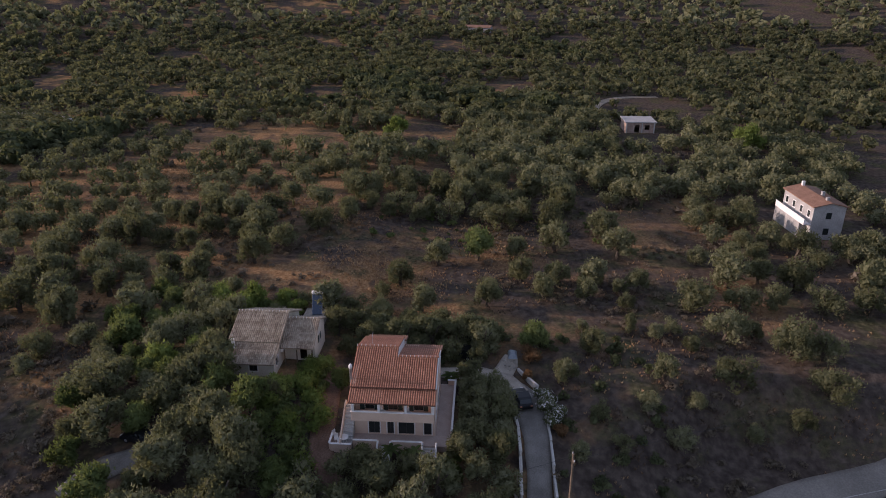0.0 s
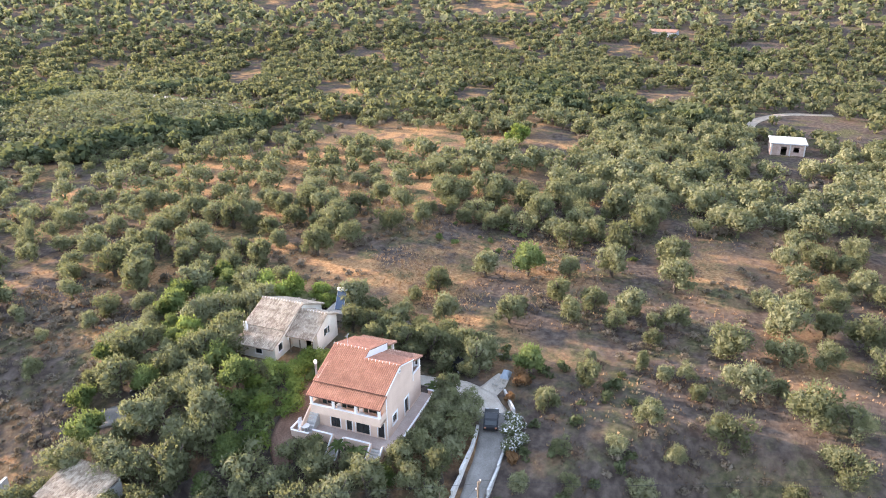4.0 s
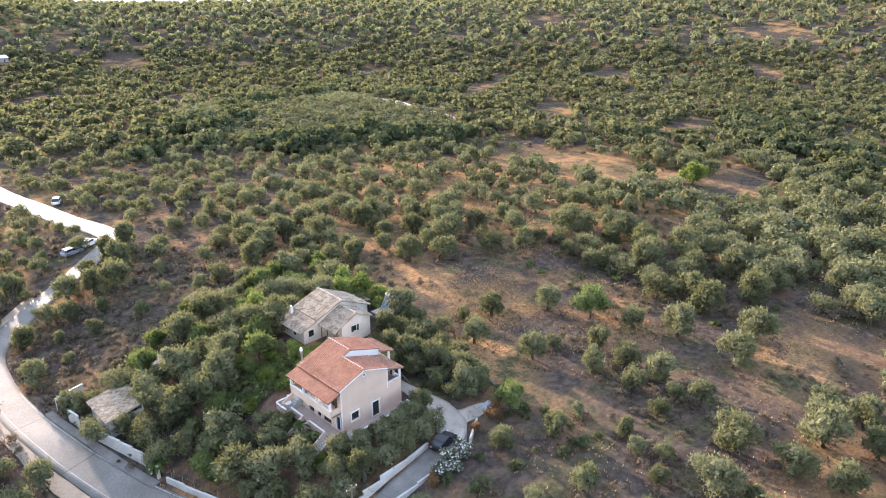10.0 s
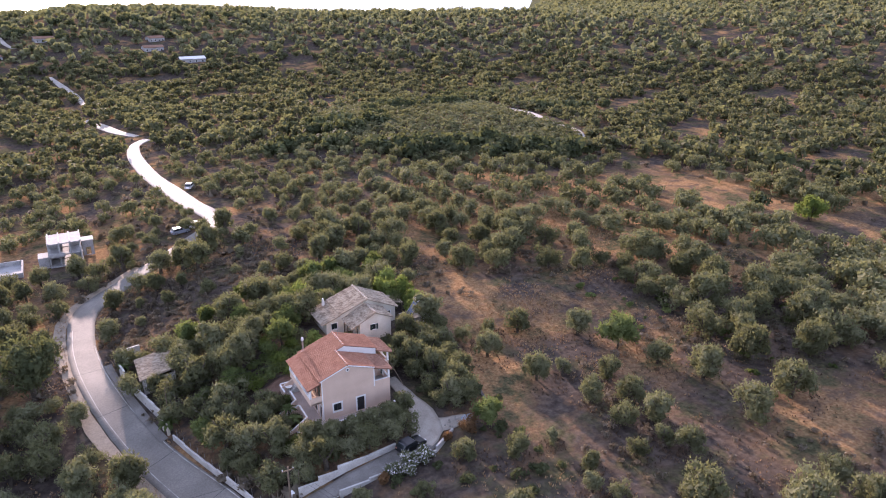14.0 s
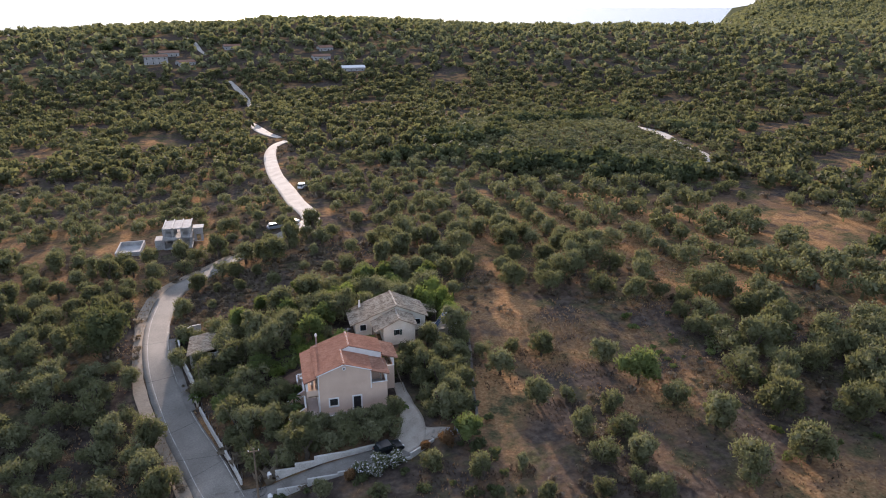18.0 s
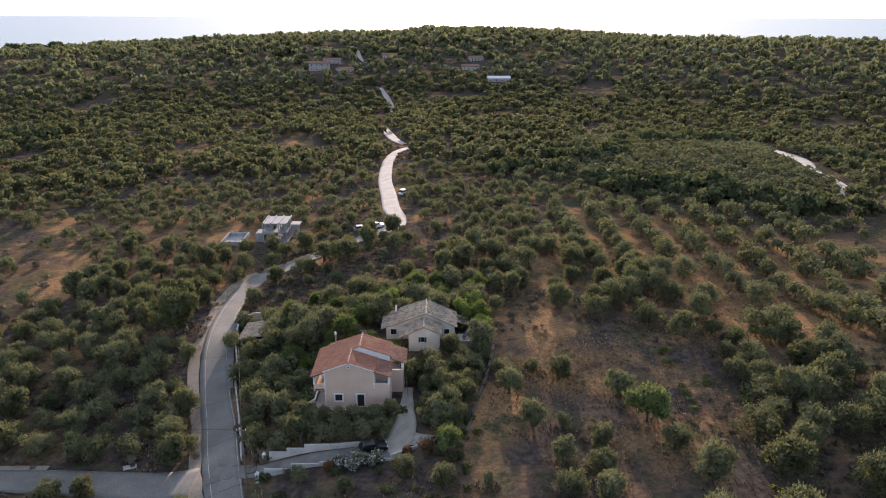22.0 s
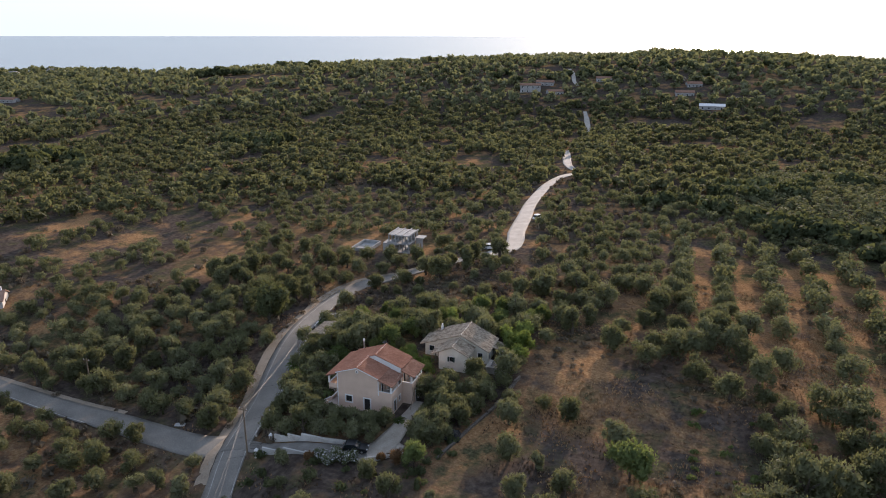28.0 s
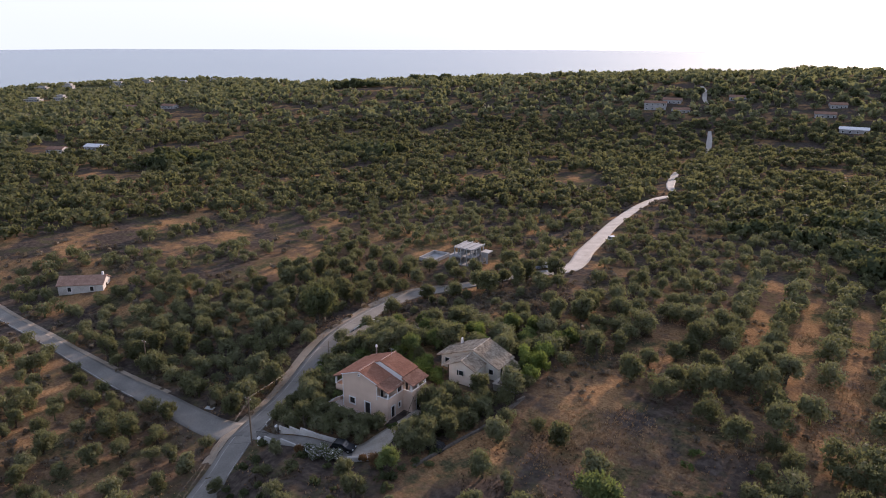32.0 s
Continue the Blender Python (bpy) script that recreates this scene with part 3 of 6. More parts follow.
def off_roads(x, y, gap):
    for line, half in ROADS:
        for (px, py), h in zip(line[::2], half[::2]):
            if abs(px - x) < h + gap and (px - x) ** 2 + (py - y) ** 2 < (h + gap) ** 2:
                return False
    return True


def clear(x, y, gap=2.0):
    """Whether a plant may stand here: off the roads, the houses and the open field."""
    if not off_roads(x, y, gap):
        return False
    for x0, x1, y0, y1 in HOUSES + CLEARINGS:
        if x0 - gap < x < x1 + gap and y0 - gap < y < y1 + gap:
            return False
    return True


CLEARINGS = [(-26, -12, 37.5, 41.5), (10.6, 12.8, 8.4, 15.4), (-4.5, 10.4, 14.6, 17.4), (-44, -19, 82, 98), (-116, -97, 10, 26), (130, 153, -58, -44), (57, 78, -76, -60), (-20, 7, 41.5, 58), (-20, -6, 38.5, 41.5), (4.6, 7.6, 18.4, 24.0)]


def scatter(seed, x0, x1, y0, y1, step, keep, jitter=0.42):
    rng = np.random.default_rng(seed)
    out = []
    for x in np.arange(x0, x1, step):
        for y in np.arange(y0, y1, step):
            px, py = x + rng.uniform(-jitter, jitter) * step, y + rng.uniform(-jitter, jitter) * step
            if rng.random() < keep:
                out.append((px, py))
    return out


def apart(x, y, d):
    return all((x - a) ** 2 + (y - b) ** 2 > (d + 0.3 * w) ** 2 for a, b, w in TREE_AT)


def in_garden(x, y):
    """The planted plot round the two houses, up to the field wall."""
    west = -9.3 - 0.318 * (y + 8) if y < 12.4 else -15.8 - 0.26 * (y - 12.4)
    east = 20.0 + 0.2 * max(0, y + 8) if y < 16 else 26
    return west < x < east and -8.2 < y < min(46, 39.1 + 0.31 * x) and not (y < -6.5 and x > 9)


def open_land(x, y):
    """The bare field east of the plot and the ground south of the driveway."""
    return (14 < x < 64 and -60 < y < 31 and not (x > 50 and y < -45)) or (60 < x < 73 and -44 < y < -21) or (-10 < x < 15 and y < -13) or (27 < x < 47 and 25 < y < 62 and abs(x - 24 - 0.32 * y) < 4.2)


seed = 400
for x, y in scatter(5, -22, 30, -9, 47, 3.15, 0.98):
    if in_garden(x, y) and clear(x, y, 1.0) and apart(x, y, 1.25):
        seed += 1
        if (seed * 7) % 5 == 0 or (y > 26 and seed % 3 == 0):
            tree(CITRUS, x, y, 3.8 + seed % 3 * 0.5, seed, "citrus_tree", "fresh green citrus tree in the dense garden", "citrus tree", "citrus trees")
        else:
            tree(OLIVES, x, y, 3.6 if 11 < x < 18.5 and 7.5 < y < 16 else 3.2 if -4 < x < 12 and y < -1 else 5.0 + seed % 5 * 0.35, seed)
for x, y in scatter(6, -21, 27, -9, 47, 2.3, 0.95):
    if in_garden(x, y) and clear(x, y, 0.9) and apart(x, y, 0.75):
        seed += 1
        tree(CITRUS if seed % 4 == 0 else OLIVES, x, y, 3.0 + seed % 4 * 0.3, seed, "garden_tree", "small dense tree filling a gap in the garden", "tree", "garden trees")
for k_, (x, y) in enumerate([(-20.5, 57.0), (-15.5, 61.5), (-10.5, 66.0), (-5.5, 70.0), (-0.5, 74.0), (5.5, 78.5), (-12.5, 58.5), (-6.5, 63.5), (-0.5, 67.5)]):
    tree(OLIVES, x, y, 5.0 + k_ % 3 * 0.5, 900 + k_)
for k_, (x, y) in enumerate([(-17.0, 46.0), (-11.5, 50.5), (-5.0, 47.5), (1.5, 53.0), (-8.0, 56.0), (6.5, 49.0), (-16.0, 53.0), (4.0, 60.5)]):
    tree(OLIVES, x, y, 2.6 + k_ % 3 * 0.5, 920 + k_, label="small open olive tree on scrubby brown ground")
for x, y in scatter(8, -62, 100, -60, 80, 5.2, 0.95):
    if len(TREE_AT) < 440 and not open_land(x, y) and not in_garden(x, y) and clear(x, y, 1.8) and apart(x, y, 2.2) and (x < -12 or y < 60):
        seed += 1
        tree(OLIVES, x, y, (3.2 if x < -12 and y < -11 else 4.6) + seed % 7 * (0.25 if x < -12 else 0.4), seed)


def woods(name, label, spots, variants, material, category="olive grove"):
    """Very many trees in one mesh: each spot takes a turned and scaled copy of a variant."""
    rng = np.random.default_rng(len(spots))
    out = []
    for x, y, w in spots:
        q, base = variants[rng.integers(len(variants))]
        a, s = rng.uniform(0, math.tau), w / (2 * base)
        c, sn = math.cos(a) * s, math.sin(a) * s
        p = np.empty_like(q)
        p[:, 0] = q[:, 0] * c - q[:, 1] * sn + x
        p[:, 1] = q[:, 0] * sn + q[:, 1] * c + y
        p[:, 2] = q[:, 2] * s * rng.uniform(0.85, 1.15) + drop(x, y)
        out.append(p)
    q = np.concatenate(out)
    ob = new(name, mesh_from(name, q, np.arange(len(q)).reshape(-1, 3), material))
    return tagged(ob, label, category, kind="stuff")


def low_tree(seed, count, size, spread=2.5, high=3.9, lie=0.0):
    rng = np.random.default_rng(seed)
    q = foliage(rng, spread, 0.3, high, count, size, lobes=11, lie=lie)
    post = np.array([[(-0.25, 0, -0.3), (0.25, 0, -0.3), (0, 0, high * 0.6)], [(0, -0.25, -0.3), (0, 0.25, -0.3), (0, 0, high * 0.6)]]).reshape(-1, 3)
    return np.concatenate([q, post]), spread


NEAR = [low_tree(90 + s, 1500, 0.15, lie=0.2) for s in range(6)]
MID = [low_tree(100 + s, 480, 0.215, lie=0.5) for s in range(6)]
FAR = [low_tree(120 + s, 96, 0.42, high=3.1, lie=0.85) for s in range(6)]
HAZE = [low_tree(140 + s, 26, 0.84, high=2.7, lie=0.95) for s in range(5)]
rng = np.random.default_rng(3)
near_spots, mid_spots, far_spots, coast_spots = [], [], [], []


HAMLET = [(-467, 283, 16, 3.2, 20), (-437, 295, 13, 3.2, 10), (-332, 138, 9, 2.8, 35), (-322, 156, 11, 2.8, 20), (-70, 428, 15, 5.8, 12), (-51, 424, 11, 3.2, 30),
          (-63, 447, 13, 3.4, 5), (39, 418, 12, 3.2, 8), (57, 388, 15, 3.0, 2), (44, 440, 10, 3.2, 15), (-21, 463, 12, 3.2, 12), (385, 1, 16, 3.2, 80)]


VILLAS = ((-817, 396, 24, 12, 6), (-790, 414, 20, 12, 9), (-775, 470, 32, 12, 6), (-757, 500, 26, 12, 6), (-662, 302, 26, 12, 6), (-640, 318, 18, 12, 8), (-690, 505, 22, 10, 5), (-660, 530, 20, 10, 5), (-735, 440, 16, 10, 5))


def in_rows(x, y):
    return 53 < x < 108 and 33 < y < 104


def maquis(x, y):
    """Low dense scrub on the rise north-east of the field."""
    return ((x - 112) / 52) ** 2 + ((y - 166) / 58) ** 2 < 1 + 0.35 * noise.noise(Vector((x * 0.03, y * 0.03, 2.0))) and y > 104


def bare(x, y):
    """Clearings among the groves: quarry track, ploughed strips, a few meadows."""
    for cx, cy, rx, ry in ((152, 158, 7, 28), (220, 181, 22, 5), (-237, 112, 22, 10), (-433, 200, 30, 8), (-66, 58, 16, 6), (-82, 38, 12, 6), (-15, 104, 3.5, 9), (-1, 152, 5, 18), (0, 184, 6, 20), (-4, 228, 6, 24),
                           (165, -70, 14, 10), (192, -58, 12, 12), (195, 165, 22, 7), (-280, 380, 46, 5), (120, 55, 9, 6), (134, 78, 7, 6), (-330, 330, 50, 9)):
        if ((x - cx) / rx) ** 2 + ((y - cy) / ry) ** 2 < 1:
            return True
    if any((x - vx - 16) ** 2 + (y - vy + 10) ** 2 < 520 for vx, vy, *_ in VILLAS):
        return True
    return any((x - hx) ** 2 / 100 + (y - hy + 5) ** 2 / 170 < 1 for hx, hy, *_ in HAMLET)


for x, y in scatter(11, -130, 190, -90, 175, 5.1, 0.9):
    r = math.hypot(x, y)
    gap = noise.noise(Vector((x * 0.05, y * 0.05, 14.0)))
    if r < 165 and not open_land(x, y) and not in_garden(x, y) and not in_rows(x, y) and not maquis(x, y) and not bare(x, y) and gap < 0.38 - (0.3 if x > 48 and 4 < y < 112 else 0.3 if x < -22 and 44 < y < 118 else 0.16 if x < -30 and y > 36 else 0.06 if x < -30 else 0) and apart(x, y, 2.1) and clear(x, y, 1.8) and not (-20 < x < 24 and 46 < y < 80 and rng.random() < 0.45):
        (near_spots if math.hypot(x, y) < 95 else mid_spots).append((x, y, rng.uniform(5.0, 7.6) if x > 62 and y < 32 else rng.uniform(3.0, 5.4) if x < -20 or y > 70 else rng.uniform(4.2, 6.8)))
for x, y in scatter(14, -78, -15, -8, 34, 3.7, 0.88):
    if not bare(x, y) and clear(x, y, 1.2) and apart(x, y, 1.3) and all((x - a) ** 2 + (y - b) ** 2 > 9 for a, b, _ in near_spots):
        near_spots.append((x, y, rng.uniform(3.2, 5.2)))
for x in np.arange(51.0, 112, 9.6):
    for y in np.arange(34, 104, 5.6):
        px, py = x + rng.uniform(-0.9, 0.9), y + rng.uniform(-1.0, 1.0)
        if rng.random() < 0.9 and apart(px, py, 1.8) and not bare(px, py) and math.hypot(px, py) < 165:
            (near_spots if math.hypot(px, py) < 95 else mid_spots).append((px, py, rng.uniform(5.0, 7.2)))
scrub_spots = [(x, y, rng.uniform(3.0, 6.0)) for x, y in scatter(16, 50, 175, 100, 235, 2.6, 0.92, 0.5) if maquis(x, y) and not bare(x, y) and clear(x, y, 1.0)]
for x, y in scatter(12, -400, 420, -220, 420, 5.9, 0.95):
    r = math.hypot(x, y)
    gap = noise.noise(Vector((x * 0.03, y * 0.03, 4.0)))
    if 165 <= r < 400 and not maquis(x, y) and y > -0.9 * x - 250 and gap < 0.34 and not bare(x, y) and clear(x, y, 1.0):
        far_spots.append((x, y, rng.uniform(4.6, 8.0)))
for x, y in scatter(13, -900, 1100, -300, 1000, 9.4, 0.95):
    r = math.hypot(x, y)
    gap = noise.noise(Vector((x * 0.013, y * 0.013, 9.0)))
    if 400 <= r < (1000 if x < -300 or x >= 300 else 760) and x > -0.8 * y - 560 and gap < 0.4 and drop(x, y) > -8 and not bare(x, y) and clear(x, y, 0.6):
        coast_spots.append((x, y, rng.uniform(5.0, 9.5)))
for x, y in scatter(15, 300, 1450, 250, 1600, 13.5, 0.95):
    if 1000 <= math.hypot(x, y) < 2000 and drop(x, y) > 6:
        coast_spots.append((x, y, rng.uniform(10.0, 16.0)))
woods("olive_orchard", "grey-green olive trees standing close to the plot", near_spots, NEAR, M_OLIVE)
woods("olive_grove", "grey-green olive grove on dry brown ground", mid_spots, MID, M_OLIVE)
woods("olive_woods", "dense olive woods farther from the house", far_spots, FAR, M_OLIVE)
woods("coast_woods", "distant wooded land and hills", coast_spots, HAZE, M_OLIVE, "woods")
LOW_SCRUB = [(low_tree(170 + s, 70, 0.3, 2.0, lie=0.7)[0] * np.array([1, 1, 0.62]), 2.0) for s in range(4)]
woods("maquis", "low dense dark scrub covering the rise", scrub_spots, LOW_SCRUB, M_OLIVE, "scrub")
DARK_BAND = [low_tree(160 + s, 240, 0.62, 4.2, lie=0.7) for s in range(3)]
woods("oak_woods", "dark clumps of taller oaks and pines in the distance",
      [(cx + rng.normal() * rx, cy + rng.normal() * ry, rng.uniform(7, 11) * (1.45 if cx < -150 else 1)) for cx, cy, rx, ry, n in
       ((-181, 231, 12, 6, 14), (-240, 149, 14, 7, 14), (-357, 451, 12, 6, 12), (-329, 527, 12, 4, 9), (-431, 174, 22, 9, 26), (175, 168, 9, 5, 9), (215, 40, 30, 8, 24), (-60, 470, 60, 8, 20), (60, 500, 70, 8, 20), (80, 131, 7, 4, 16), (95, 123, 7, 4, 16), (110, 112, 7, 4, 16), (124, 102, 6, 4, 12), (70, 174, 14, 5, 22), (110, 196, 16, 6, 26), (150, 216, 14, 6, 20), (52, 154, 5, 4, 5), (61, 147, 3, 3, 3), (200, 26, 14, 7, 22), (180, -6, 8, 7, 18), (176, -24, 8, 6, 14), (330, -34, 20, 10, 20)) for _ in range(n)],
      DARK_BAND, M_OAK, "woods")
print("trees", len(TREE_AT), len(near_spots), len(mid_spots), len(far_spots), len(coast_spots))

# ---- building kit ----
def wpart(name, bm, material, parent, label=""):
    """A part whose mesh is written in the place's own coordinates."""
    ob = part(name, bm, material, parent, label)
    top, m = parent, Matrix()
    while top:
        m = top.matrix_basis.copy() if not top.parent else m
        top = top.parent
    ob.data.transform(m.inverted())
    return ob


def wall(axis, at, thick, u0, u1, z0, z1, holes=(), gable=()):
    """A wall with real openings. axis 'x': it stands at x = at and runs along y; 'y' likewise. holes: (u0, u1, z0, z1). gable: outline of (u, z) above z1."""
    bm = bmesh.new()

    def put(a, b, c, d):
        if b - a > 1e-4 and d - c > 1e-4:
            if axis == "x":
                box(at, at + thick, a, b, c, d, bm=bm)
            else:
                box(a, b, at, at + thick, c, d, bm=bm)

    cuts = sorted({u0, u1, *[h[0] for h in holes], *[h[1] for h in holes]})
    for a, b in zip(cuts, cuts[1:]):
        z = z0
        for h in sorted((h for h in holes if h[0] <= a + 1e-6 and h[1] >= b - 1e-6), key=lambda h: h[2]):
            put(a, b, z, h[2])
            z = h[3]
        put(a, b, z, z1)
    if gable:
        prism(list(gable), axis, at, at + thick, bm)
    bmesh.ops.remove_doubles(bm, verts=bm.verts, dist=1e-4)
    return bm


def opening(parent, axis, out, at, u0, u1, z0, z1, name="window", trim=0.14, fill=None, shutters=False, label=""):
    """A window or door: surround standing proud of the wall, a recessed pane, mullions and shutters. out: +1 or -1, the way it faces."""
    fill = fill or M_GLASS

    def slab(a, b, c, d, near, far):
        lo, hi = sorted((at + out * near, at + out * far))
        return box(lo, hi, a, b, c, d) if axis == "x" else box(a, b, lo, hi, c, d)

    w = wpart(name, slab(u0, u1, z0, z1, -0.16, -0.12), fill, parent, label)
    f = bmesh.new()
    pieces = [(u0 - trim, u0, z0 - (trim if name == "window" else 0), z1 + trim), (u1, u1 + trim, z0 - (trim if name == "window" else 0), z1 + trim), (u0, u1, z1, z1 + trim)]
    if name == "window":
        pieces.append((u0, u1, z0 - trim, z0))
    for a, b, c, d in pieces:
        lo, hi = sorted((at - out * 0.02, at + out * 0.05))
        (box(lo, hi, a, b, c, d, bm=f) if axis == "x" else box(a, b, lo, hi, c, d, bm=f))
    wpart("surround", f, M_WHITE, w, "white painted surround")
    m = (u0 + u1) / 2
    wpart("mullion", slab(m - 0.03, m + 0.03, z0, z1, -0.12, -0.08), M_DARK, w)
    if shutters:
        for a, b in ((u0 - 0.02 - (u1 - u0) / 2, u0 - 0.02), (u1 + 0.02, u1 + 0.02 + (u1 - u0) / 2)):
            wpart("shutter", slab(a, b, z0, z1, 0.052, 0.09), M_SHUTTER, w, "dark green louvred shutter")
    return w


def tiles(name, corner, along, up_slope, length, run, material, parent, wide=0.235, course=0.34, seed=1, label=""):
    """A slope of barrel tiles, each a shell of its own, laid in overlapping courses on a thin deck."""
    rng = np.random.default_rng(seed)
    c, u, v = np.array(corner, float), np.array(along, float), np.array(up_slope, float)
    u, v = u / np.linalg.norm(u), v / np.linalg.norm(v)
    nrm = np.cross(u, v)
    if nrm[2] < 0:
        nrm = -nrm
    cols, rows = int(length / wide), int(run / course)
    wide, course = length / cols, run / rows
    seg = 4
    ang = np.linspace(0, math.pi, seg + 1)
    vs, fs = [], []
    for i in range(cols):
        for j in range(rows):
            lift, slip = rng.uniform(0, 0.014), rng.uniform(-0.02, 0.02)
            rad = wide * 0.41
            base = len(vs)
            for k, s in enumerate((-0.02 + slip, course + 0.07 + slip)):
                h = 0.045 - 0.04 * k + lift
                for t in ang:
                    p = c + u * (wide * (i + 0.5) - rad * (1 - 0.12 * k) * math.cos(t)) + v * (j * course + s) + nrm * (h + rad * 0.85 * math.sin(t))
                    vs.append(p)
            for k in range(seg):
                fs.append((base + k, base + k + 1, base + seg + 2 + k, base + seg + 1 + k))
    ob = new(name, mesh_from(name, vs, fs, material))
    ob.data.transform(parent.matrix_basis.inverted())
    ob.parent = parent
    tagged(ob, label, kind="stuff")
    deck = bmesh.new()
    q = [c, c + u * length, c + u * length + v * run, c + v * run]
    lo, hi = [deck.verts.new(p - nrm * 0.12) for p in q], [deck.verts.new(p + nrm * 0.01) for p in q]
    deck.faces.new(lo)
    deck.faces.new(hi)
    for k in range(4):
        deck.faces.new((lo[k], lo[(k + 1) % 4], hi[(k + 1) % 4], hi[k]))
    bmesh.ops.recalc_face_normals(deck, faces=deck.faces)
    wpart("roof_deck", deck, M_CHANNEL_SHADE if material is M_TILE else material, parent)
    return ob


def ridge(parent, a, b, material, size=0.13, step=0.42):
    """Ridge caps laid end to end with pale mortar between them."""
    a, b = Vector(a), Vector(b)
    n = max(1, int((b - a).length / step))
    d = (b - a) / n
    for k in range(n):
        cap = bmesh.new()
        tube([a + d * k, a + d * (k + 0.9)], [size, size * 0.9], 8, cap)
        wpart("ridge_tile", cap, material, parent)
        wpart("mortar", tube([a + d * (k + 0.9), a + d * (k + 1.0)], [size * 1.04, size * 1.04], 8), M_WHITE, parent, "white mortar joint")


# ---- the pink house ----
h = thing("villa_house", "two-storey pink plastered house with red barrel-tile roof and white trim", "house", 4.8, 4.3, 0)
D = 4.25                                    # where the taller half of the roof begins
wpart("foundation", box(-0.05, 9.75, -0.05, 8.65, -1.6, 0.02), M_PINK, h)
wpart("wall_south", wall("y", 0, 0.25, 0, 9.7, 0, 3.05, [(1.5, 2.58, 1.0, 2.1), (4.82, 5.86, 0.0, 2.1)]), M_PINK, h)
wpart("wall_gable", wall("y", 0, 0.25, 0, 7.35, 3.05, 6.02, (), [(0, 6.02), (7.35, 6.02), (7.35, 6.1), (3.67, 7.32), (0, 6.1)]), M_PINK, h)
wpart("wall_front", wall("x", 0, 0.25, 0.25, 8.6, 0, 6.0, [(0.35, 1.15, 0, 2.05), (2.2, 3.9, 0, 2.2), (4.4, 5.1, 0, 2.05), (5.9, 7.1, 0, 2.1),
                                                      (1.2, 2.2, 3.1, 5.1), (3.9, 4.9, 3.1, 5.1), (6.4, 7.4, 3.1, 5.1)]), M_PINK, h)
wpart("wall_north", wall("y", 8.35, 0.25, 0.25, 9.45, 0, 6.2, [(3.2, 4.2, 3.9, 5.0)], [(0, 6.2), (9.45, 6.2), (4.9, 7.75)]), M_PINK, h)
wpart("wall_rear", wall("x", 9.45, 0.25, 0.25, D, 0, 3.05, [(0.9, 1.8, 0, 2.1), (2.9, 3.5, 1.1, 2.0)]), M_PINK, h)
wpart("wall_rear_upper", wall("x", 9.45, 0.25, 2.4, D, 3.05, 5.35, [(2.7, 3.9, 3.9, 5.0)]), M_PINK, h)
wpart("wall_loggia", wall("x", 7.35, 0.2, 0.25, 2.4, 3.05, 6.0, [(0.8, 1.7, 3.1, 5.1)]), M_PINK, h)
wpart("wall_loggia_side", wall("y", 2.4, 0.2, 7.35, 9.45, 3.05, 5.35), M_PINK, h)
wpart("wall_block", wall("y", D, 0.25, 7.35, 11.5, 0, 3.05), M_PINK, h)
wpart("wall_block_rear", wall("x", 11.3, 0.25, D + 0.25, 8.6, 0, 3.05, [(5.6, 6.6, 0, 2.1)]), M_PINK, h)
wpart("wall_block_north", wall("y", 8.35, 0.25, 9.45, 11.3, 0, 3.05), M_PINK, h)
wpart("wall_veranda", wall("x", 9.45, 0.2, D + 0.25, 8.35, 3.05, 6.25, [(5.0, 6.0, 3.1, 5.1), (6.9, 7.9, 3.1, 5.1)]), M_PINK, h)
wpart("wall_step", prism([(3.67, 7.35), (4.9, 7.82), (9.55, 6.25), (9.55, 5.2), (7.3, 5.9)], "y", D - 0.02, D + 0.2), M_WHITE, h, "white rendered step between the roofs")
wpart("floor_slab", box(0.25, 9.45, 0.25, 8.35, 2.85, 3.03), M_CONC, h)
wpart("veranda_slab", box(9.45, 11.5, D + 0.1, 8.5, 2.85, 3.04), M_CONC, h)
wpart("balcony_slab", box(-1.55, 0, 0.0, 8.6, 2.78, 3.0, 0.02), M_PINK, h)
wpart("balcony_parapet", box(-1.62, -1.45, 0.0, 8.6, 2.72, 3.82, 0.02), M_PINK, h)
for y0, y1 in ((0.0, 0.15), (8.45, 8.6)):
    wpart("parapet_end", box(-1.45, 0, y0, y1, 2.72, 3.82, 0.02), M_PINK, h)
wpart("parapet_cap", box(-1.68, -1.4, -0.05, 8.65, 3.82, 3.9, 0.015), M_WHITE, h)
for y in (0.12, 2.9, 5.68, 8.42):
    wpart("column", box(-1.66, -1.4, y - 0.14, y + 0.14, 3.9, 5.15, 0.02), M_WHITE, h, "white square balcony column")
wpart("beam", box(-1.68, -1.4, -0.02, 8.62, 4.98, 5.17, 0.01), M_WHITE, h)
for x0, x1, y0, y1, z0, z1 in ((7.5, 9.7, 0.0, 0.16, 3.05, 3.85), (9.54, 9.7, 0.16, 2.4, 3.05, 3.85), (11.34, 11.5, D, 8.6, 3.04, 3.85), (9.7, 11.34, D, D + 0.16, 3.04, 3.85), (9.7, 11.34, 8.44, 8.6, 3.04, 3.85)):
    wpart("parapet", box(x0, x1, y0, y1, z0, z1, 0.015), M_PINK, h)
    wpart("parapet_cap", box(x0 - 0.04, x1 + 0.04, y0 - 0.04, y1 + 0.04, z1, z1 + 0.07, 0.01), M_WHITE, h)
for x, y in ((9.57, 0.13), (11.37, D + 0.13), (11.37, 6.4), (11.37, 8.45)):
    wpart("column", box(x - 0.13, x + 0.13, y - 0.13, y + 0.13, 3.9, 5.2, 0.02), M_WHITE, h, "white square veranda column")
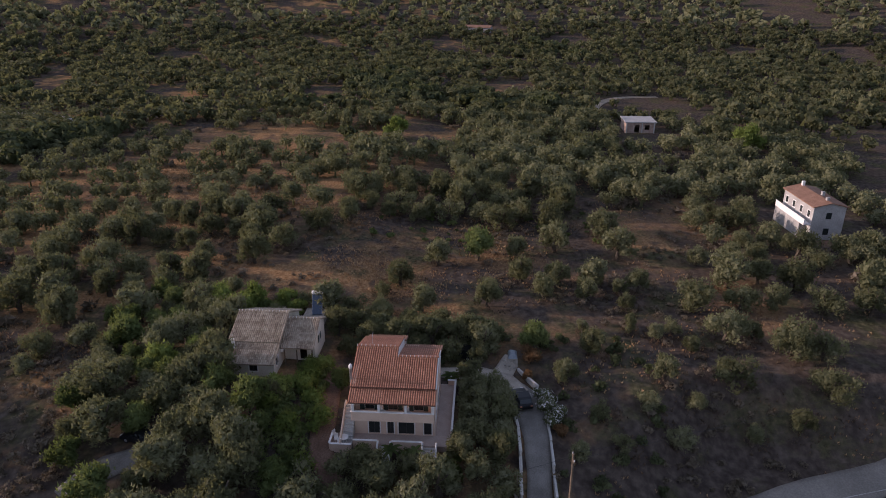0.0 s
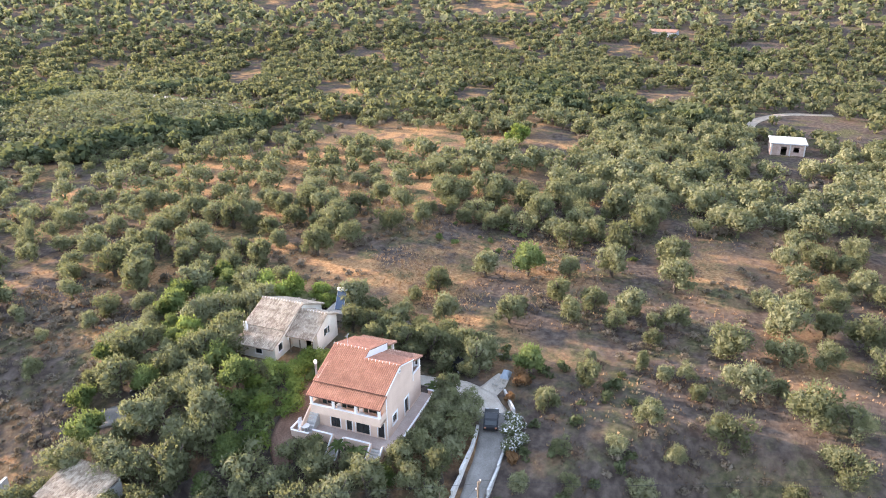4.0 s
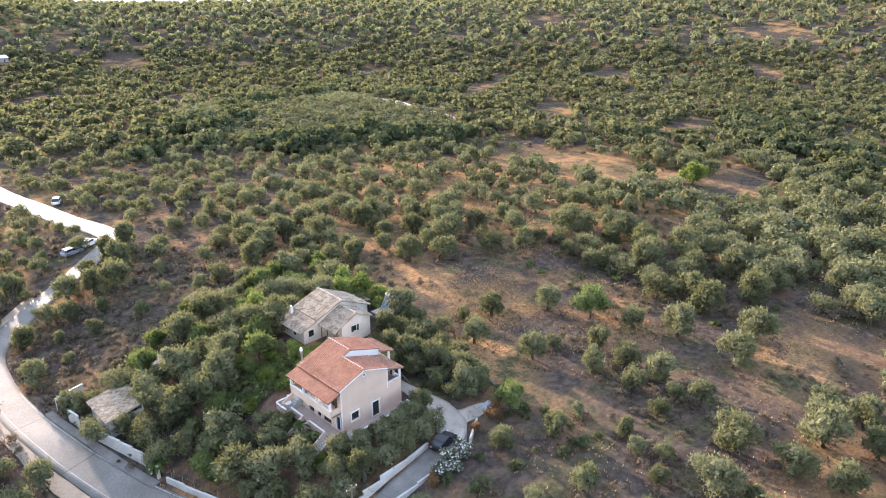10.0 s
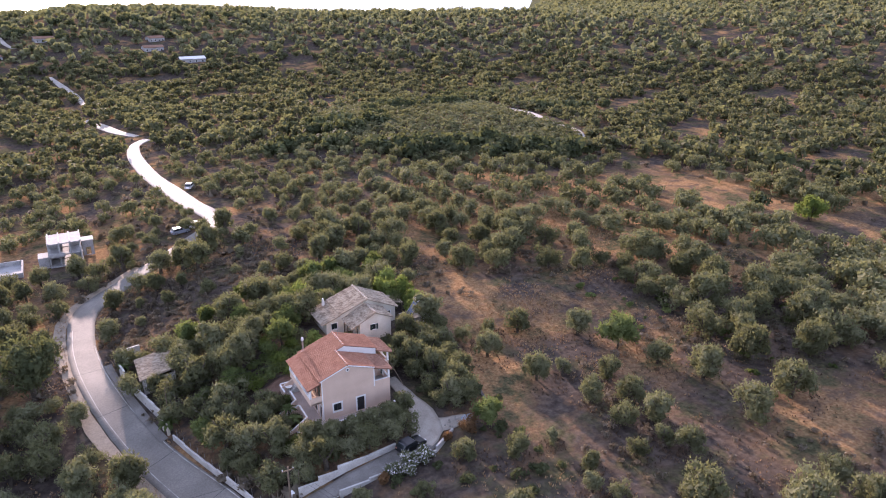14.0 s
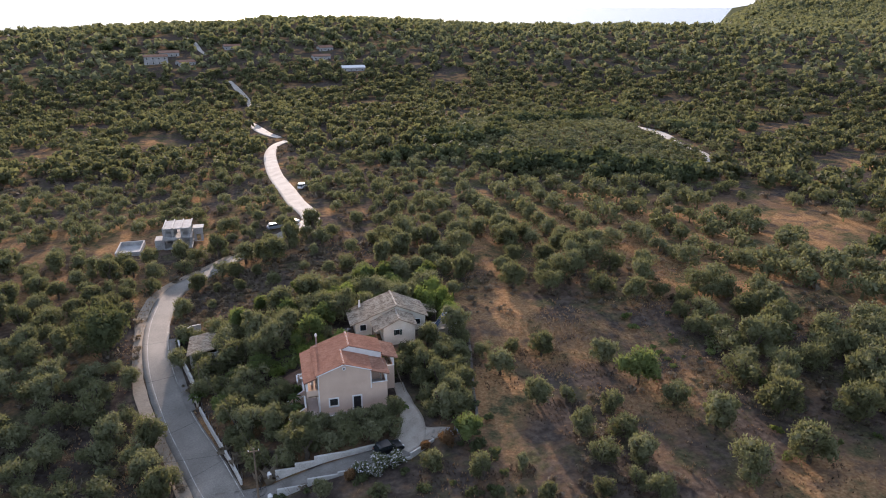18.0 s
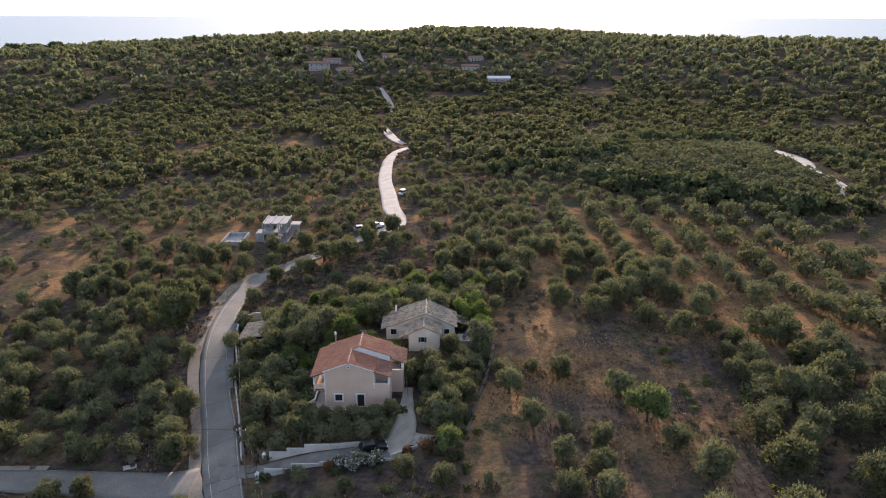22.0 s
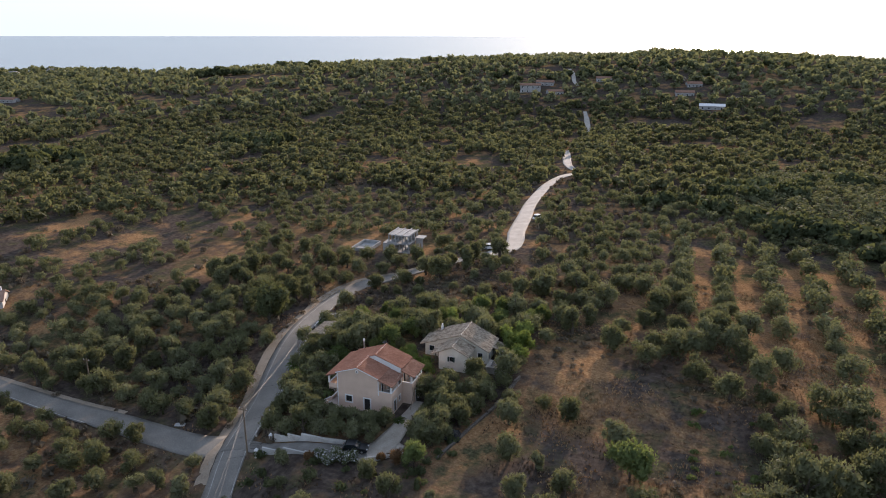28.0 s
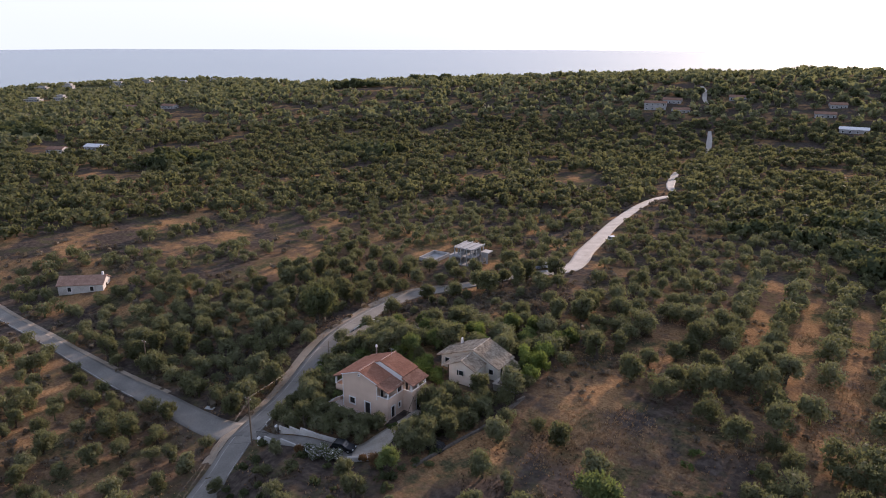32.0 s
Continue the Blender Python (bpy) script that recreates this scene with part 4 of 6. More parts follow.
for x in (-0.03, 7.32):
    wpart("corner_strip", box(x, x + 0.16, -0.035, 0.0, 0.0 if x < 1 else 3.1, 6.05, 0.008), M_WHITE, h, "white corner strip")
for a, b in (((-0.2, -0.14, 5.97), (3.67, -0.14, 7.36)), ((3.67, -0.14, 7.36), (7.5, -0.14, 6.02))):
    wpart("verge_board", tube([a, b], [0.075, 0.075], 4), M_WHITE, h)
wpart("vent_ring", tube([(3.67, -0.09, 6.72), (3.67, 0.02, 6.72)], [0.27, 0.27], 14), M_WHITE, h, "round white gable vent")
wpart("vent_hole", tube([(3.67, -0.11, 6.72), (3.67, -0.085, 6.72)], [0.13, 0.13], 12), M_DARK, h)
tiles("roof_tiles", (-0.3, -0.1, 6.0), (0, 1, 0), (1, 0, 0.35), D + 0.1, 4.2, M_TILE, h, seed=2, label="red barrel tiles")
tiles("roof_tiles", (-0.3, D, 6.0), (0, 1, 0), (1, 0, 0.35), 8.85 - D, 5.52, M_TILE, h, seed=3, label="red barrel tiles")
tiles("roof_tiles", (-1.95, -0.22, 5.15), (0, 1, 0), (1, 0, 0.36), 9.07, 1.95, M_TILE, h, seed=4, label="red barrel tiles over the balcony")
tiles("roof_tiles", (7.55, -0.1, 6.02), (0, 1, 0), (-1, 0, 0.35), D + 0.08, 4.08, M_TILE, h, seed=5, label="red barrel tiles")
tiles("roof_tiles", (9.75, D, 6.2), (0, 1, 0), (-1, 0, 0.345), 8.85 - D, 5.15, M_TILE, h, seed=6, label="red barrel tiles")
tiles("roof_tiles", (10.0, -0.25, 5.14), (0, 1, 0), (-1, 0, 0.33), D + 0.25, 2.75, M_TILE_OLD, h, seed=7, label="red barrel tiles over the loggia")
tiles("roof_tiles", (12.0, D - 0.2, 5.14), (0, 1, 0), (-1, 0, 0.36), 8.95 - D, 2.55, M_TILE_OLD, h, seed=8, label="red barrel tiles over the veranda")
ridge(h, (3.67, -0.2, 7.5), (3.67, D - 0.05, 7.5), M_TILE)
ridge(h, (4.92, D, 7.95), (4.92, 8.85, 7.95), M_TILE)
opening(h, "y", -1, 0, 1.5, 2.58, 1.0, 2.1, "window", trim=0.2, label="square window in a white surround")
opening(h, "y", -1, 0, 4.82, 5.86, 0.0, 2.1, "door", trim=0.2, fill=M_DARK, label="dark door in a white surround")
for u0, u1, z1 in ((0.35, 1.15, 2.05), (2.2, 3.9, 2.2), (4.4, 5.1, 2.05), (5.9, 7.1, 2.1)):
    opening(h, "x", -1, 0, u0, u1, 0.0, z1, "door", trim=0.1, fill=M_DARK if u1 < 2 else None)
for u0 in (1.2, 3.9, 6.4):
    opening(h, "x", -1, 0, u0, u0 + 1.0, 3.1, 5.1, "balcony_door", trim=0.08, shutters=True)
opening(h, "x", 1, 9.7, 0.9, 1.8, 0, 2.1, "door", label="blue-grey glazed door in a white surround")
opening(h, "x", 1, 9.7, 2.9, 3.5, 1.1, 2.0, "window")
opening(h, "x", 1, 9.7, 2.7, 3.9, 3.9, 5.0, "window")
opening(h, "x", 1, 7.55, 0.8, 1.7, 3.1, 5.1, "door", trim=0.06, fill=M_DARK)
opening(h, "x", 1, 11.55, 5.6, 6.6, 0, 2.1, "door", trim=0.1)
for u0 in (5.0, 6.9):
    opening(h, "x", 1, 9.65, u0, u0 + 1.0, 3.1, 5.1, "door", trim=0.06)
opening(h, "y", 1, 8.6, 3.2, 4.2, 3.9, 5.0, "window")
flue = wpart("flue", tube([(0.6, 8.85, 2.5), (0.6, 8.85, 7.7)], [0.13, 0.13], 10), M_METAL, h, "tall pale metal flue")
wpart("flue_cap", tube([(0.6, 8.85, 7.7), (0.6, 8.85, 7.8), (0.6, 8.85, 8.05), (0.6, 8.85, 8.2)], [0.17, 0.2, 0.18, 0.08], 12), M_WHITE, flue, "white rounded cap")
mast = wpart("aerial", tube([(5.2, 7.2, 7.8), (5.2, 7.2, 9.3)], [0.025, 0.02], 5), M_METAL, h)
for z, w in ((9.2, 0.5), (9.05, 0.4), (8.9, 0.3)):
    wpart("aerial_bar", tube([(5.2 - w, 7.2, z), (5.2 + w, 7.2, z)], [0.015, 0.015], 4), M_METAL, mast)
rail = wpart("handrail", tube([(11.9, 4.4, 3.1), (12.4, 1.2, 0.9)], [0.05, 0.05], 6), M_WOOD, h, "reddish sloping handrail")

# terrace, stairs and low walls round the house
t_ = thing("terrace", "paved front terrace with low pink walls and two flights of steps", "terrace", -2, 4, -0.1)
wpart("paving", box(-1.75, -0.05, -1.7, 8.6, -1.9, -0.03, 0.02), M_PAVE, t_)
wpart("end_paving", box(-2.5, -0.05, 8.6, 10.8, -1.9, -0.034, 0.02), M_PAVE, t_)
wpart("side_paving", box(-0.05, 9.9, -1.7, -0.06, -0.7, -0.04, 0.02), M_PAVE, t_)
for x0, x1, y0, y1, z1 in ((0.1, 9.9, -1.86, -1.7, 0.55), (9.74, 9.9, -1.7, -0.9, 0.55), (-1.91, -1.75, 1.3, 4.4, 0.45), (-1.91, -1.75, 6.0, 8.5, 0.45), (-2.66, -2.5, 8.6, 10.8, 0.45), (-2.5, -0.6, 10.8, 10.96, 0.5)):
    wpart("low_wall", box(x0, x1, y0, y1, -1.6, z1, 0.02), M_PINK, t_)
    wpart("coping", box(x0 - 0.04, x1 + 0.04, y0 - 0.04, y1 + 0.04, z1, z1 + 0.07, 0.015), M_WHITE, t_)
for y0, y1 in ((-0.2, 1.1), (4.6, 5.8)):
    for k in range(9):
        wpart("step", box(-1.77 - 0.28 * (k + 1), -1.77 - 0.28 * k, y0, y1, -2.3, -0.05 - 0.17 * (k + 1), 0.01), M_CONC, t_)
    for y in (y0 - 0.16, y1):
        wpart("stair_wall", prism([(-4.25, -2.3), (-1.75, -2.3), (-1.75, 0.5), (-2.0, 0.5), (-4.25, -1.0)], "y", y, y + 0.16), M_PINK, t_)
        wpart("stair_coping", tube([(-1.95, y + 0.08, 0.52), (-4.25, y + 0.08, -0.98)], [0.11, 0.11], 4), M_WHITE, t_)
wpart("side_stair_wall", prism([(-2.6, -0.1), (1.8, -0.1), (1.8, 2.9), (1.2, 2.9), (-2.6, 0.6)], "y", 9.7, 9.85), M_PINK, t_)
for k in range(12):
    wpart("side_step", box(-1.9 + 0.28 * k, -1.62 + 0.28 * k, 8.65, 9.7, -0.1, 0.1 + 0.23 * k), M_CONC, t_)
for x, y, z_ in ((-1.6, 10.3, -0.03), (-2.4, 9.9, -0.03), (-0.9, 10.6, -0.03), (-0.8, 2.6, 3.0), (-0.7, 5.4, 3.0)):
    ch = thing("garden_chair", "white plastic garden chair on the balcony" if z_ > 1 else "white plastic garden chair on the terrace", "chair", x, y, z_, 40 * x, "white garden chairs")
    part("seat", box(-0.23, 0.23, -0.22, 0.22, 0.4, 0.44, 0.01), M_WHITE, ch)
    part("backrest", box(-0.23, 0.23, 0.2, 0.25, 0.44, 0.9, 0.01), M_WHITE, ch)
    for lx in (-0.2, 0.2):
        for ly in (-0.19, 0.19):
            part("leg", tube([(lx, ly, 0), (lx * 0.95, ly * 0.95, 0.4)], [0.02, 0.025], 5), M_WHITE, ch)
tb = thing("garden_table", "round white plastic garden table on the terrace", "table", -1.7, 9.5, -0.03)
part("tabletop", tube([(0, 0, 0.7), (0, 0, 0.74)], [0.5, 0.5], 18), M_WHITE, tb)
for k in range(4):
    part("leg", tube([(0.3 * math.cos(k * 1.57), 0.3 * math.sin(k * 1.57), 0), (0.2 * math.cos(k * 1.57), 0.2 * math.sin(k * 1.57), 0.7)], [0.025, 0.025], 5), M_WHITE, tb)

# ---- the grey-roofed cottage ----
c_ = thing("cottage", "cream rendered cottage with weathered grey-brown tile roofs", "house", 14, 20, 1.5)
wpart("wall_wing", wall("y", 15.6, 0.25, 11.9, 17.2, 0.6, 4.1, [(13.95, 14.6, 2.9, 3.85)], [(11.9, 4.1), (17.2, 4.1), (17.2, 4.5), (14.5, 5.75), (11.9, 4.55)]), M_CREAM, c_)
wpart("wall_wing_east", wall("x", 16.95, 0.25, 15.85, 19.6, 0.6, 4.25, [(17.2, 18.0, 1.6, 3.6)]), M_CREAM, c_)
wpart("wall_wing_west", wall("x", 11.9, 0.25, 15.85, 19.6, 0.6, 4.25, [(16.6, 17.5, 1.5, 3.5)]), M_CREAM, c_)
wpart("wall_south", wall("y", 19.5, 0.25, 7.8, 19.8, 0.6, 3.9, [(8.6, 9.6, 2.4, 3.5), (18.0, 18.9, 2.5, 3.5)], [(7.8, 3.9), (19.8, 3.9), (19.8, 4.1), (14.8, 6.3), (10.1, 4.75), (7.8, 4.0)]), M_CREAM, c_)
wpart("wall_north", wall("y", 25.2, 0.25, 7.8, 19.8, 0.6, 3.9, [(12.0, 13.0, 2.4, 3.5)], [(7.8, 3.9), (19.8, 3.9), (19.8, 4.1), (14.8, 6.3), (10.1, 4.75), (7.8, 4.0)]), M_CREAM, c_)
wpart("wall_east", wall("x", 19.55, 0.25, 19.75, 25.2, 0.6, 4.1, [(20.6, 21.5, 1.6, 3.6), (22.8, 24.0, 1.6, 3.6)]), M_CREAM, c_)
wpart("wall_west", wall("x", 7.8, 0.25, 19.75, 25.2, 0.6, 3.85, [(21.5, 22.5, 2.2, 3.4)]), M_CREAM, c_)
opening(c_, "y", -1, 15.6, 13.95, 14.6, 2.9, 3.85, "window", trim=0.08, shutters=True, label="small window with dark shutters")
opening(c_, "y", -1, 19.5, 8.6, 9.6, 2.4, 3.5, "window", trim=0.08)
opening(c_, "y", -1, 19.5, 18.0, 18.9, 2.5, 3.5, "window", trim=0.08)
opening(c_, "x", 1, 19.8, 20.6, 21.5, 1.6, 3.6, "door", trim=0.08, fill=M_DARK)
opening(c_, "x", 1, 19.8, 22.8, 24.0, 1.6, 3.6, "door", trim=0.08, fill=M_DARK)
opening(c_, "x", 1, 17.2, 17.2, 18.0, 1.6, 3.6, "door", trim=0.08, fill=M_DARK)
opening(c_, "x", -1, 7.8, 21.5, 22.5, 2.2, 3.4, "window", trim=0.08)
tiles("roof_tiles", (10.0, 19.2, 4.86), (0, 1, 0), (1, 0, 0.345), 6.4, 5.08, M_GREY, c_, seed=11, label="weathered grey tiles")
tiles("roof_tiles", (6.9, 19.2, 3.68), (0, 1, 0), (1, 0, 0.33), 6.5, 3.35, M_GREY, c_, seed=12, label="weathered grey tiles of the lower slope")
tiles("roof_tiles", (20.25, 19.2, 3.98), (0, 1, 0), (-1, 0, 0.465), 6.4, 6.0, M_GREY, c_, seed=13, label="weathered grey tiles")
tiles("roof_tiles", (10.4, 15.35, 3.9), (0, 1, 0), (1, 0, 0.47), 4.3, 4.53, M_GREY, c_, seed=14, label="weathered grey tiles of the wing")
tiles("roof_tiles", (17.5, 15.35, 4.43), (0, 1, 0), (-1, 0, 0.47), 4.3, 3.33, M_GREY, c_, seed=15, label="weathered grey tiles of the wing")
tiles("awning_tiles", (22.4, 22.0, 3.1), (0, 1, 0), (-1, 0, 0.3), 3.0, 2.5, M_GREY, c_, seed=16)
ridge(c_, (14.8, 19.2, 6.58), (14.8, 25.6, 6.58), M_GREY)
ridge(c_, (14.5, 15.3, 5.9), (14.5, 19.6, 5.9), M_GREY)
for x, y in ((10.6, 15.6), (10.6, 17.5), (10.6, 19.0), (22.3, 22.1), (22.3, 24.9)):
    wpart("post", box(x - 0.07, x + 0.07, y - 0.07, y + 0.07, 0.6, 3.6 if x < 12 else 3.05, 0.01), M_WOOD, c_, "weathered porch post")
wpart("chimney", prism([(9.0, 3.9), (9.5, 3.9), (9.42, 5.1), (9.32, 5.7), (9.18, 5.7), (9.08, 5.1)], "y", 24.5, 24.95), M_WHITE, c_, "white tapered chimney")
wpart("air_unit", box(10.6, 11.3, 19.1, 19.45, 3.2, 3.75, 0.03), M_WHITE, c_, "white air-conditioning unit")

ob_ = thing("outbuilding", "low rendered outbuilding beside the cottage", "shed", 21.8, 17.8, 1.5)
wpart("body", box(20.5, 23.1, 16.6, 19.2, 0.8, 2.5, 0.03), M_STONE, ob_)
wpart("roof_slab", box(20.35, 23.25, 16.45, 19.35, 2.5, 2.66, 0.02), M_STONE, ob_)
so = thing("solar_heater", "blue solar water heater with a white tank on a metal stand", "solar heater", 22.2, 17.6, 2.66, -84)
part("panel", prism([(-1.0, 0.15), (-0.95, 0.06), (0.75, 2.35), (0.68, 2.42)], "x", -0.65, 0.65), M_BLUE, so)
for x in (-0.68, 0.64):
    part("panel_frame", prism([(-1.05, 0.16), (-0.97, 0.0), (0.8, 2.36), (0.7, 2.48)], "x", x, x + 0.04), M_METAL, so)
tank = part("tank", tube([(-0.75, 0.75, 2.6), (-0.6, 0.75, 2.6), (0.6, 0.75, 2.6), (0.75, 0.75, 2.6)], [0.18, 0.28, 0.28, 0.18], 14), M_WHITE, so, "white cylinder tank")
for x in (-0.6, 0.6):
    part("leg", tube([(x, 0.75, 0), (x, 0.75, 2.35)], [0.03, 0.03], 5), M_METAL, so)
    part("brace", tube([(x, -0.9, 0.05), (x, 0.75, 0.9)], [0.025, 0.025], 5), M_METAL, so)

# ---- road markings, verge, walls and gates ----
def strip(name, line, off, half, lift, material, label, category, t0=0.0, t1=1.0):
    """A narrow band that follows a road's line at a sideways offset."""
    pts, halves = line
    n0, n1 = int(len(pts) * t0), int(len(pts) * t1)
    verts, faces = [], []
    for i in range(n0, n1):
        a, b = Vector(pts[max(i - 1, 0)]), Vector(pts[min(i + 1, len(pts) - 1)])
        d = (b - a).normalized()
        side = Vector((d.y, -d.x))
        c = Vector(pts[i]) + side * (off if isinstance(off, float) else off(halves[i], i))
        w = half * (1 + 0.25 * noise.noise(Vector((c.x * 0.7, c.y * 0.7, 3.0))))
        for s in (-1, 0, 1):
            q = c + side * (s * w)
            verts.append((q.x, q.y, drop(q.x, q.y) + lift))
    for i in range(n1 - n0 - 1):
        for k in (0, 1):
            a = i * 3 + k
            faces.append((a, a + 1, a + 4, a + 3))
    return tagged(new(name, mesh_from(name, verts, faces, material)), label, category, kind="structure")


M_LINE = shader("worn_road_paint", ((0.22, 0.21, 0.19), (0.36, 0.35, 0.32), (0.5, 0.49, 0.46)), scale=0.6, fine=3, rough=0.8, bump=0.1)
M_JOINT = shader("tar_joint", ((0.05, 0.05, 0.05), (0.09, 0.088, 0.085)), rough=0.85, bump=0.1)
strip("road_line", ROADS[0], lambda w, i: w - 0.25, 0.055, 0.068, M_LINE, "worn white edge line on the lane", "road marking", 0.28, 0.7)
strip("road_line_west", ROADS[0], lambda w, i: -w + 0.9, 0.055, 0.068, M_LINE, "worn white edge line on the lane", "road marking", 0.1, 0.75)
strip("road_line_side", ROADS[SIDE], lambda w, i: -w + 0.3, 0.07, 0.058, M_LINE, "worn white edge line on the side lane", "road marking", 0.12, 0.5)
strip("road_verge", ROADS[0], lambda w, i: -w - 0.85 + 0.3 * math.sin(i * 0.31), 0.95, 0.03, M_VERGE, "dusty orange verge beside the lane", "verge", 0.3, 0.9)
strip("road_verge_side", ROADS[SIDE], lambda w, i: w + 0.5, 0.5, 0.025, M_VERGE, "dusty verge beside the side lane", "verge", 0.1, 0.7)
for k in (34, 42, 50, 58, 66):
    a, b = Vector(ROADS[0][0][k]), Vector(ROADS[0][0][k + 1])
    d = (b - a).normalized()
    s_ = Vector((d.y, -d.x)) * (ROADS[0][1][k] - 0.1)
    vs = [(p.x, p.y, drop(p.x, p.y) + 0.07) for f in (-1, -0.5, 0, 0.5, 1) for p in (a + s_ * f - d * 0.04, a + s_ * f + d * 0.04)]
    tagged(new("road_joint", mesh_from("road_joint", vs, [(2 * i, 2 * i + 2, 2 * i + 3, 2 * i + 1) for i in range(4)], M_JOINT)), "dark tar joint across the lane", "road joint", kind="structure")


def wall_line(name, label, pts, height, thick, material, cap=None, step=2.6, level=False):
    """A wall in stretches, stepping with the ground; each stretch a part with its coping."""
    t = thing(name, label, "wall", pts[0][0], pts[0][1], drop(*pts[0]))
    for (x0, y0), (x1, y1) in zip(pts, pts[1:]):
        a, b = Vector((x0, y0)), Vector((x1, y1))
        n = max(1, round((b - a).length / step))
        ang = math.degrees(math.atan2(y1 - y0, x1 - x0))
        for k in range(n):
            p, q = a.lerp(b, k / n), a.lerp(b, (k + 1) / n)
            ln = (q - p).length
            z = max(drop(p.x, p.y), drop(q.x, q.y))
            lo = min(drop(p.x, p.y), drop(q.x, q.y)) - 0.3
            m = pose(p.x, p.y, 0, 0, 0, ang)
            bm = box(0, ln - 0.004, -thick / 2, thick / 2, lo, z + height, 0.02)
            bmesh.ops.transform(bm, matrix=m, verts=bm.verts)
            piece = wpart("wall_stretch", bm, material, t)
            if cap:
                cb = box(0, ln - 0.004, -thick / 2 - 0.04, thick / 2 + 0.04, z + height, z + height + 0.06, 0.012)
                bmesh.ops.transform(cb, matrix=m, verts=cb.verts)
                wpart("coping", cb, cap, piece)
    return t


M_WALLW = shader("limewashed_wall", ((0.4, 0.375, 0.335), (0.52, 0.495, 0.45), (0.6, 0.58, 0.54)), scale=0.7, fine=6, rough=0.9, bump=0.25)
M_FIELDSTONE = shader("field_stone", ((0.1, 0.085, 0.07), (0.19, 0.165, 0.14)), scale=2, fine=9, rough=0.95, bump=0.5)
wall_line("garden_wall", "white rendered garden wall along the lane", [(-18.1, 16.6), (-19.4, 20.8), (-20.68, 24.9)], 1.55, 0.22, M_WALLW, M_WALLW)
wall_line("garden_wall", "white rendered garden wall at the corner of the plot", [(-22.35, 35.3), (-18.4, 36.2)], 1.7, 0.22, M_WALLW, M_WALLW)
wall_line("garden_wall", "low white rendered wall along the lane", [(-17.4, 12.4), (-14.6, 4.0), (-12.4, -3.0), (-10.9, -8.0)], 0.75, 0.25, M_WALLW)
wall_line("driveway_wall", "stepped white wall above the driveway", [(-6.6, -9.05), (-1.6, -9.1), (2.6, -9.0), (6.4, -8.5)], 0.62, 0.25, M_WALLW, M_WALLW, step=3.2)
wall_line("driveway_kerb", "low weathered concrete wall below the driveway", [(-6.5, -12.55), (1.0, -12.5), (6.0, -12.3), (10.5, -11.7), (14.2, -9.4)], 0.28, 0.25, M_CONC, step=3.5)
wall_line("field_wall", "low stone field wall beside the plot", [(20.7, -8.6), (22.8, 1.0), (25.3, 10.5), (26.5, 17.0)], 0.35, 0.4, M_FIELDSTONE, step=2.2)
for (x0, y0), (x1, y1) in (((-20.7, 25.0), (-21.06, 26.9)), ((-21.1, 27.15), (-21.45, 29.0)), ((-21.95, 31.7), (-22.3, 35.1))):
    g_ = thing("metal_gate", "dark sheet-metal gate set in the garden wall", "gate", x0, y0, drop(x0, y0), math.degrees(math.atan2(y1 - y0, x1 - x0)), "dark metal gates")
    ln = math.hypot(x1 - x0, y1 - y0)
    part("gate_frame", box(0, ln, -0.04, 0.04, 1.72, 1.8, 0.01), M_BLACK, g_)
    for k in range(6):
        part("panel", box(ln * k / 6 + 0.01, ln * (k + 1) / 6 - 0.01, -0.025, 0.025, 0.08, 1.72), M_BLACK, g_)
    for s in (-0.06, ln):
        part("post", box(s, s + 0.06, -0.05, 0.05, -0.2, 1.85, 0.01), M_WHITE, g_)
for (x0, y0), (x1, y1) in (((-21.5, 29.1), (-21.92, 31.6)),):
    wall_line("garden_wall", "white rendered garden wall between the dark gates", [(x0, y0), (x1, y1)], 1.7, 0.22, M_WALLW, M_WALLW)
sg = thing("iron_gate", "narrow rusty iron garden gate between white posts", "gate", -18.0, 14.4, drop(-18, 14.4), 105)
for s in (-0.7, 0.7):
    part("gatepost", box(s - 0.18, s + 0.18, -0.18, 0.18, -0.3, 1.75, 0.03), M_CREAM, sg)
for k in range(8):
    part("bar", tube([(-0.45 + 0.13 * k, 0, 0.1), (-0.45 + 0.13 * k, 0, 1.5)], [0.018, 0.018], 5), M_BLACK, sg)
part("rail", box(-0.5, 0.5, -0.02, 0.02, 1.4, 1.46), M_BLACK, sg)
strip("pavement", ([(-22.9, 35.5), (-22.3, 31), (-21.3, 26), (-20.2, 21), (-18.9, 16), (-18.0, 13)], [1] * 6), 0.55, 0.55, 0.12, M_DRIVE, "narrow concrete pavement below the garden wall", "pavement")
# wire fence on the low wall
for k in range(12):
    s = k / 11
    x, y = (-17.2 + 6.2 * s, 11.9 - 19.6 * s)
    fp = thing("fence_post", "thin grey fence post above the low wall", "fence post", x + 0.25, y, drop(x, y), 0, "fence posts along the lane")
    part("post", tube([(0, 0, 0), (0, 0, 1.75)], [0.03, 0.025], 5), M_METAL, fp)
for y, lean in ((-8.95, 0), (-12.95, 0)):
    gp = thing("gate_pillar", "white gate pillar with a pyramid cap", "gate pillar", -7.35, y, drop(-7.35, y), 0, "gate pillars")
    part("shaft", box(-0.25, 0.25, -0.25, 0.25, -0.3, 1.25, 0.02), M_WALLW, gp)
    cap = bmesh.new()
    bmesh.ops.create_cone(cap, cap_ends=True, segments=4, radius1=0.42, radius2=0.03, depth=0.38, matrix=pose(0, 0, 1.44, 0, 0, 45))
    part("cap", cap, M_WHITE, gp)
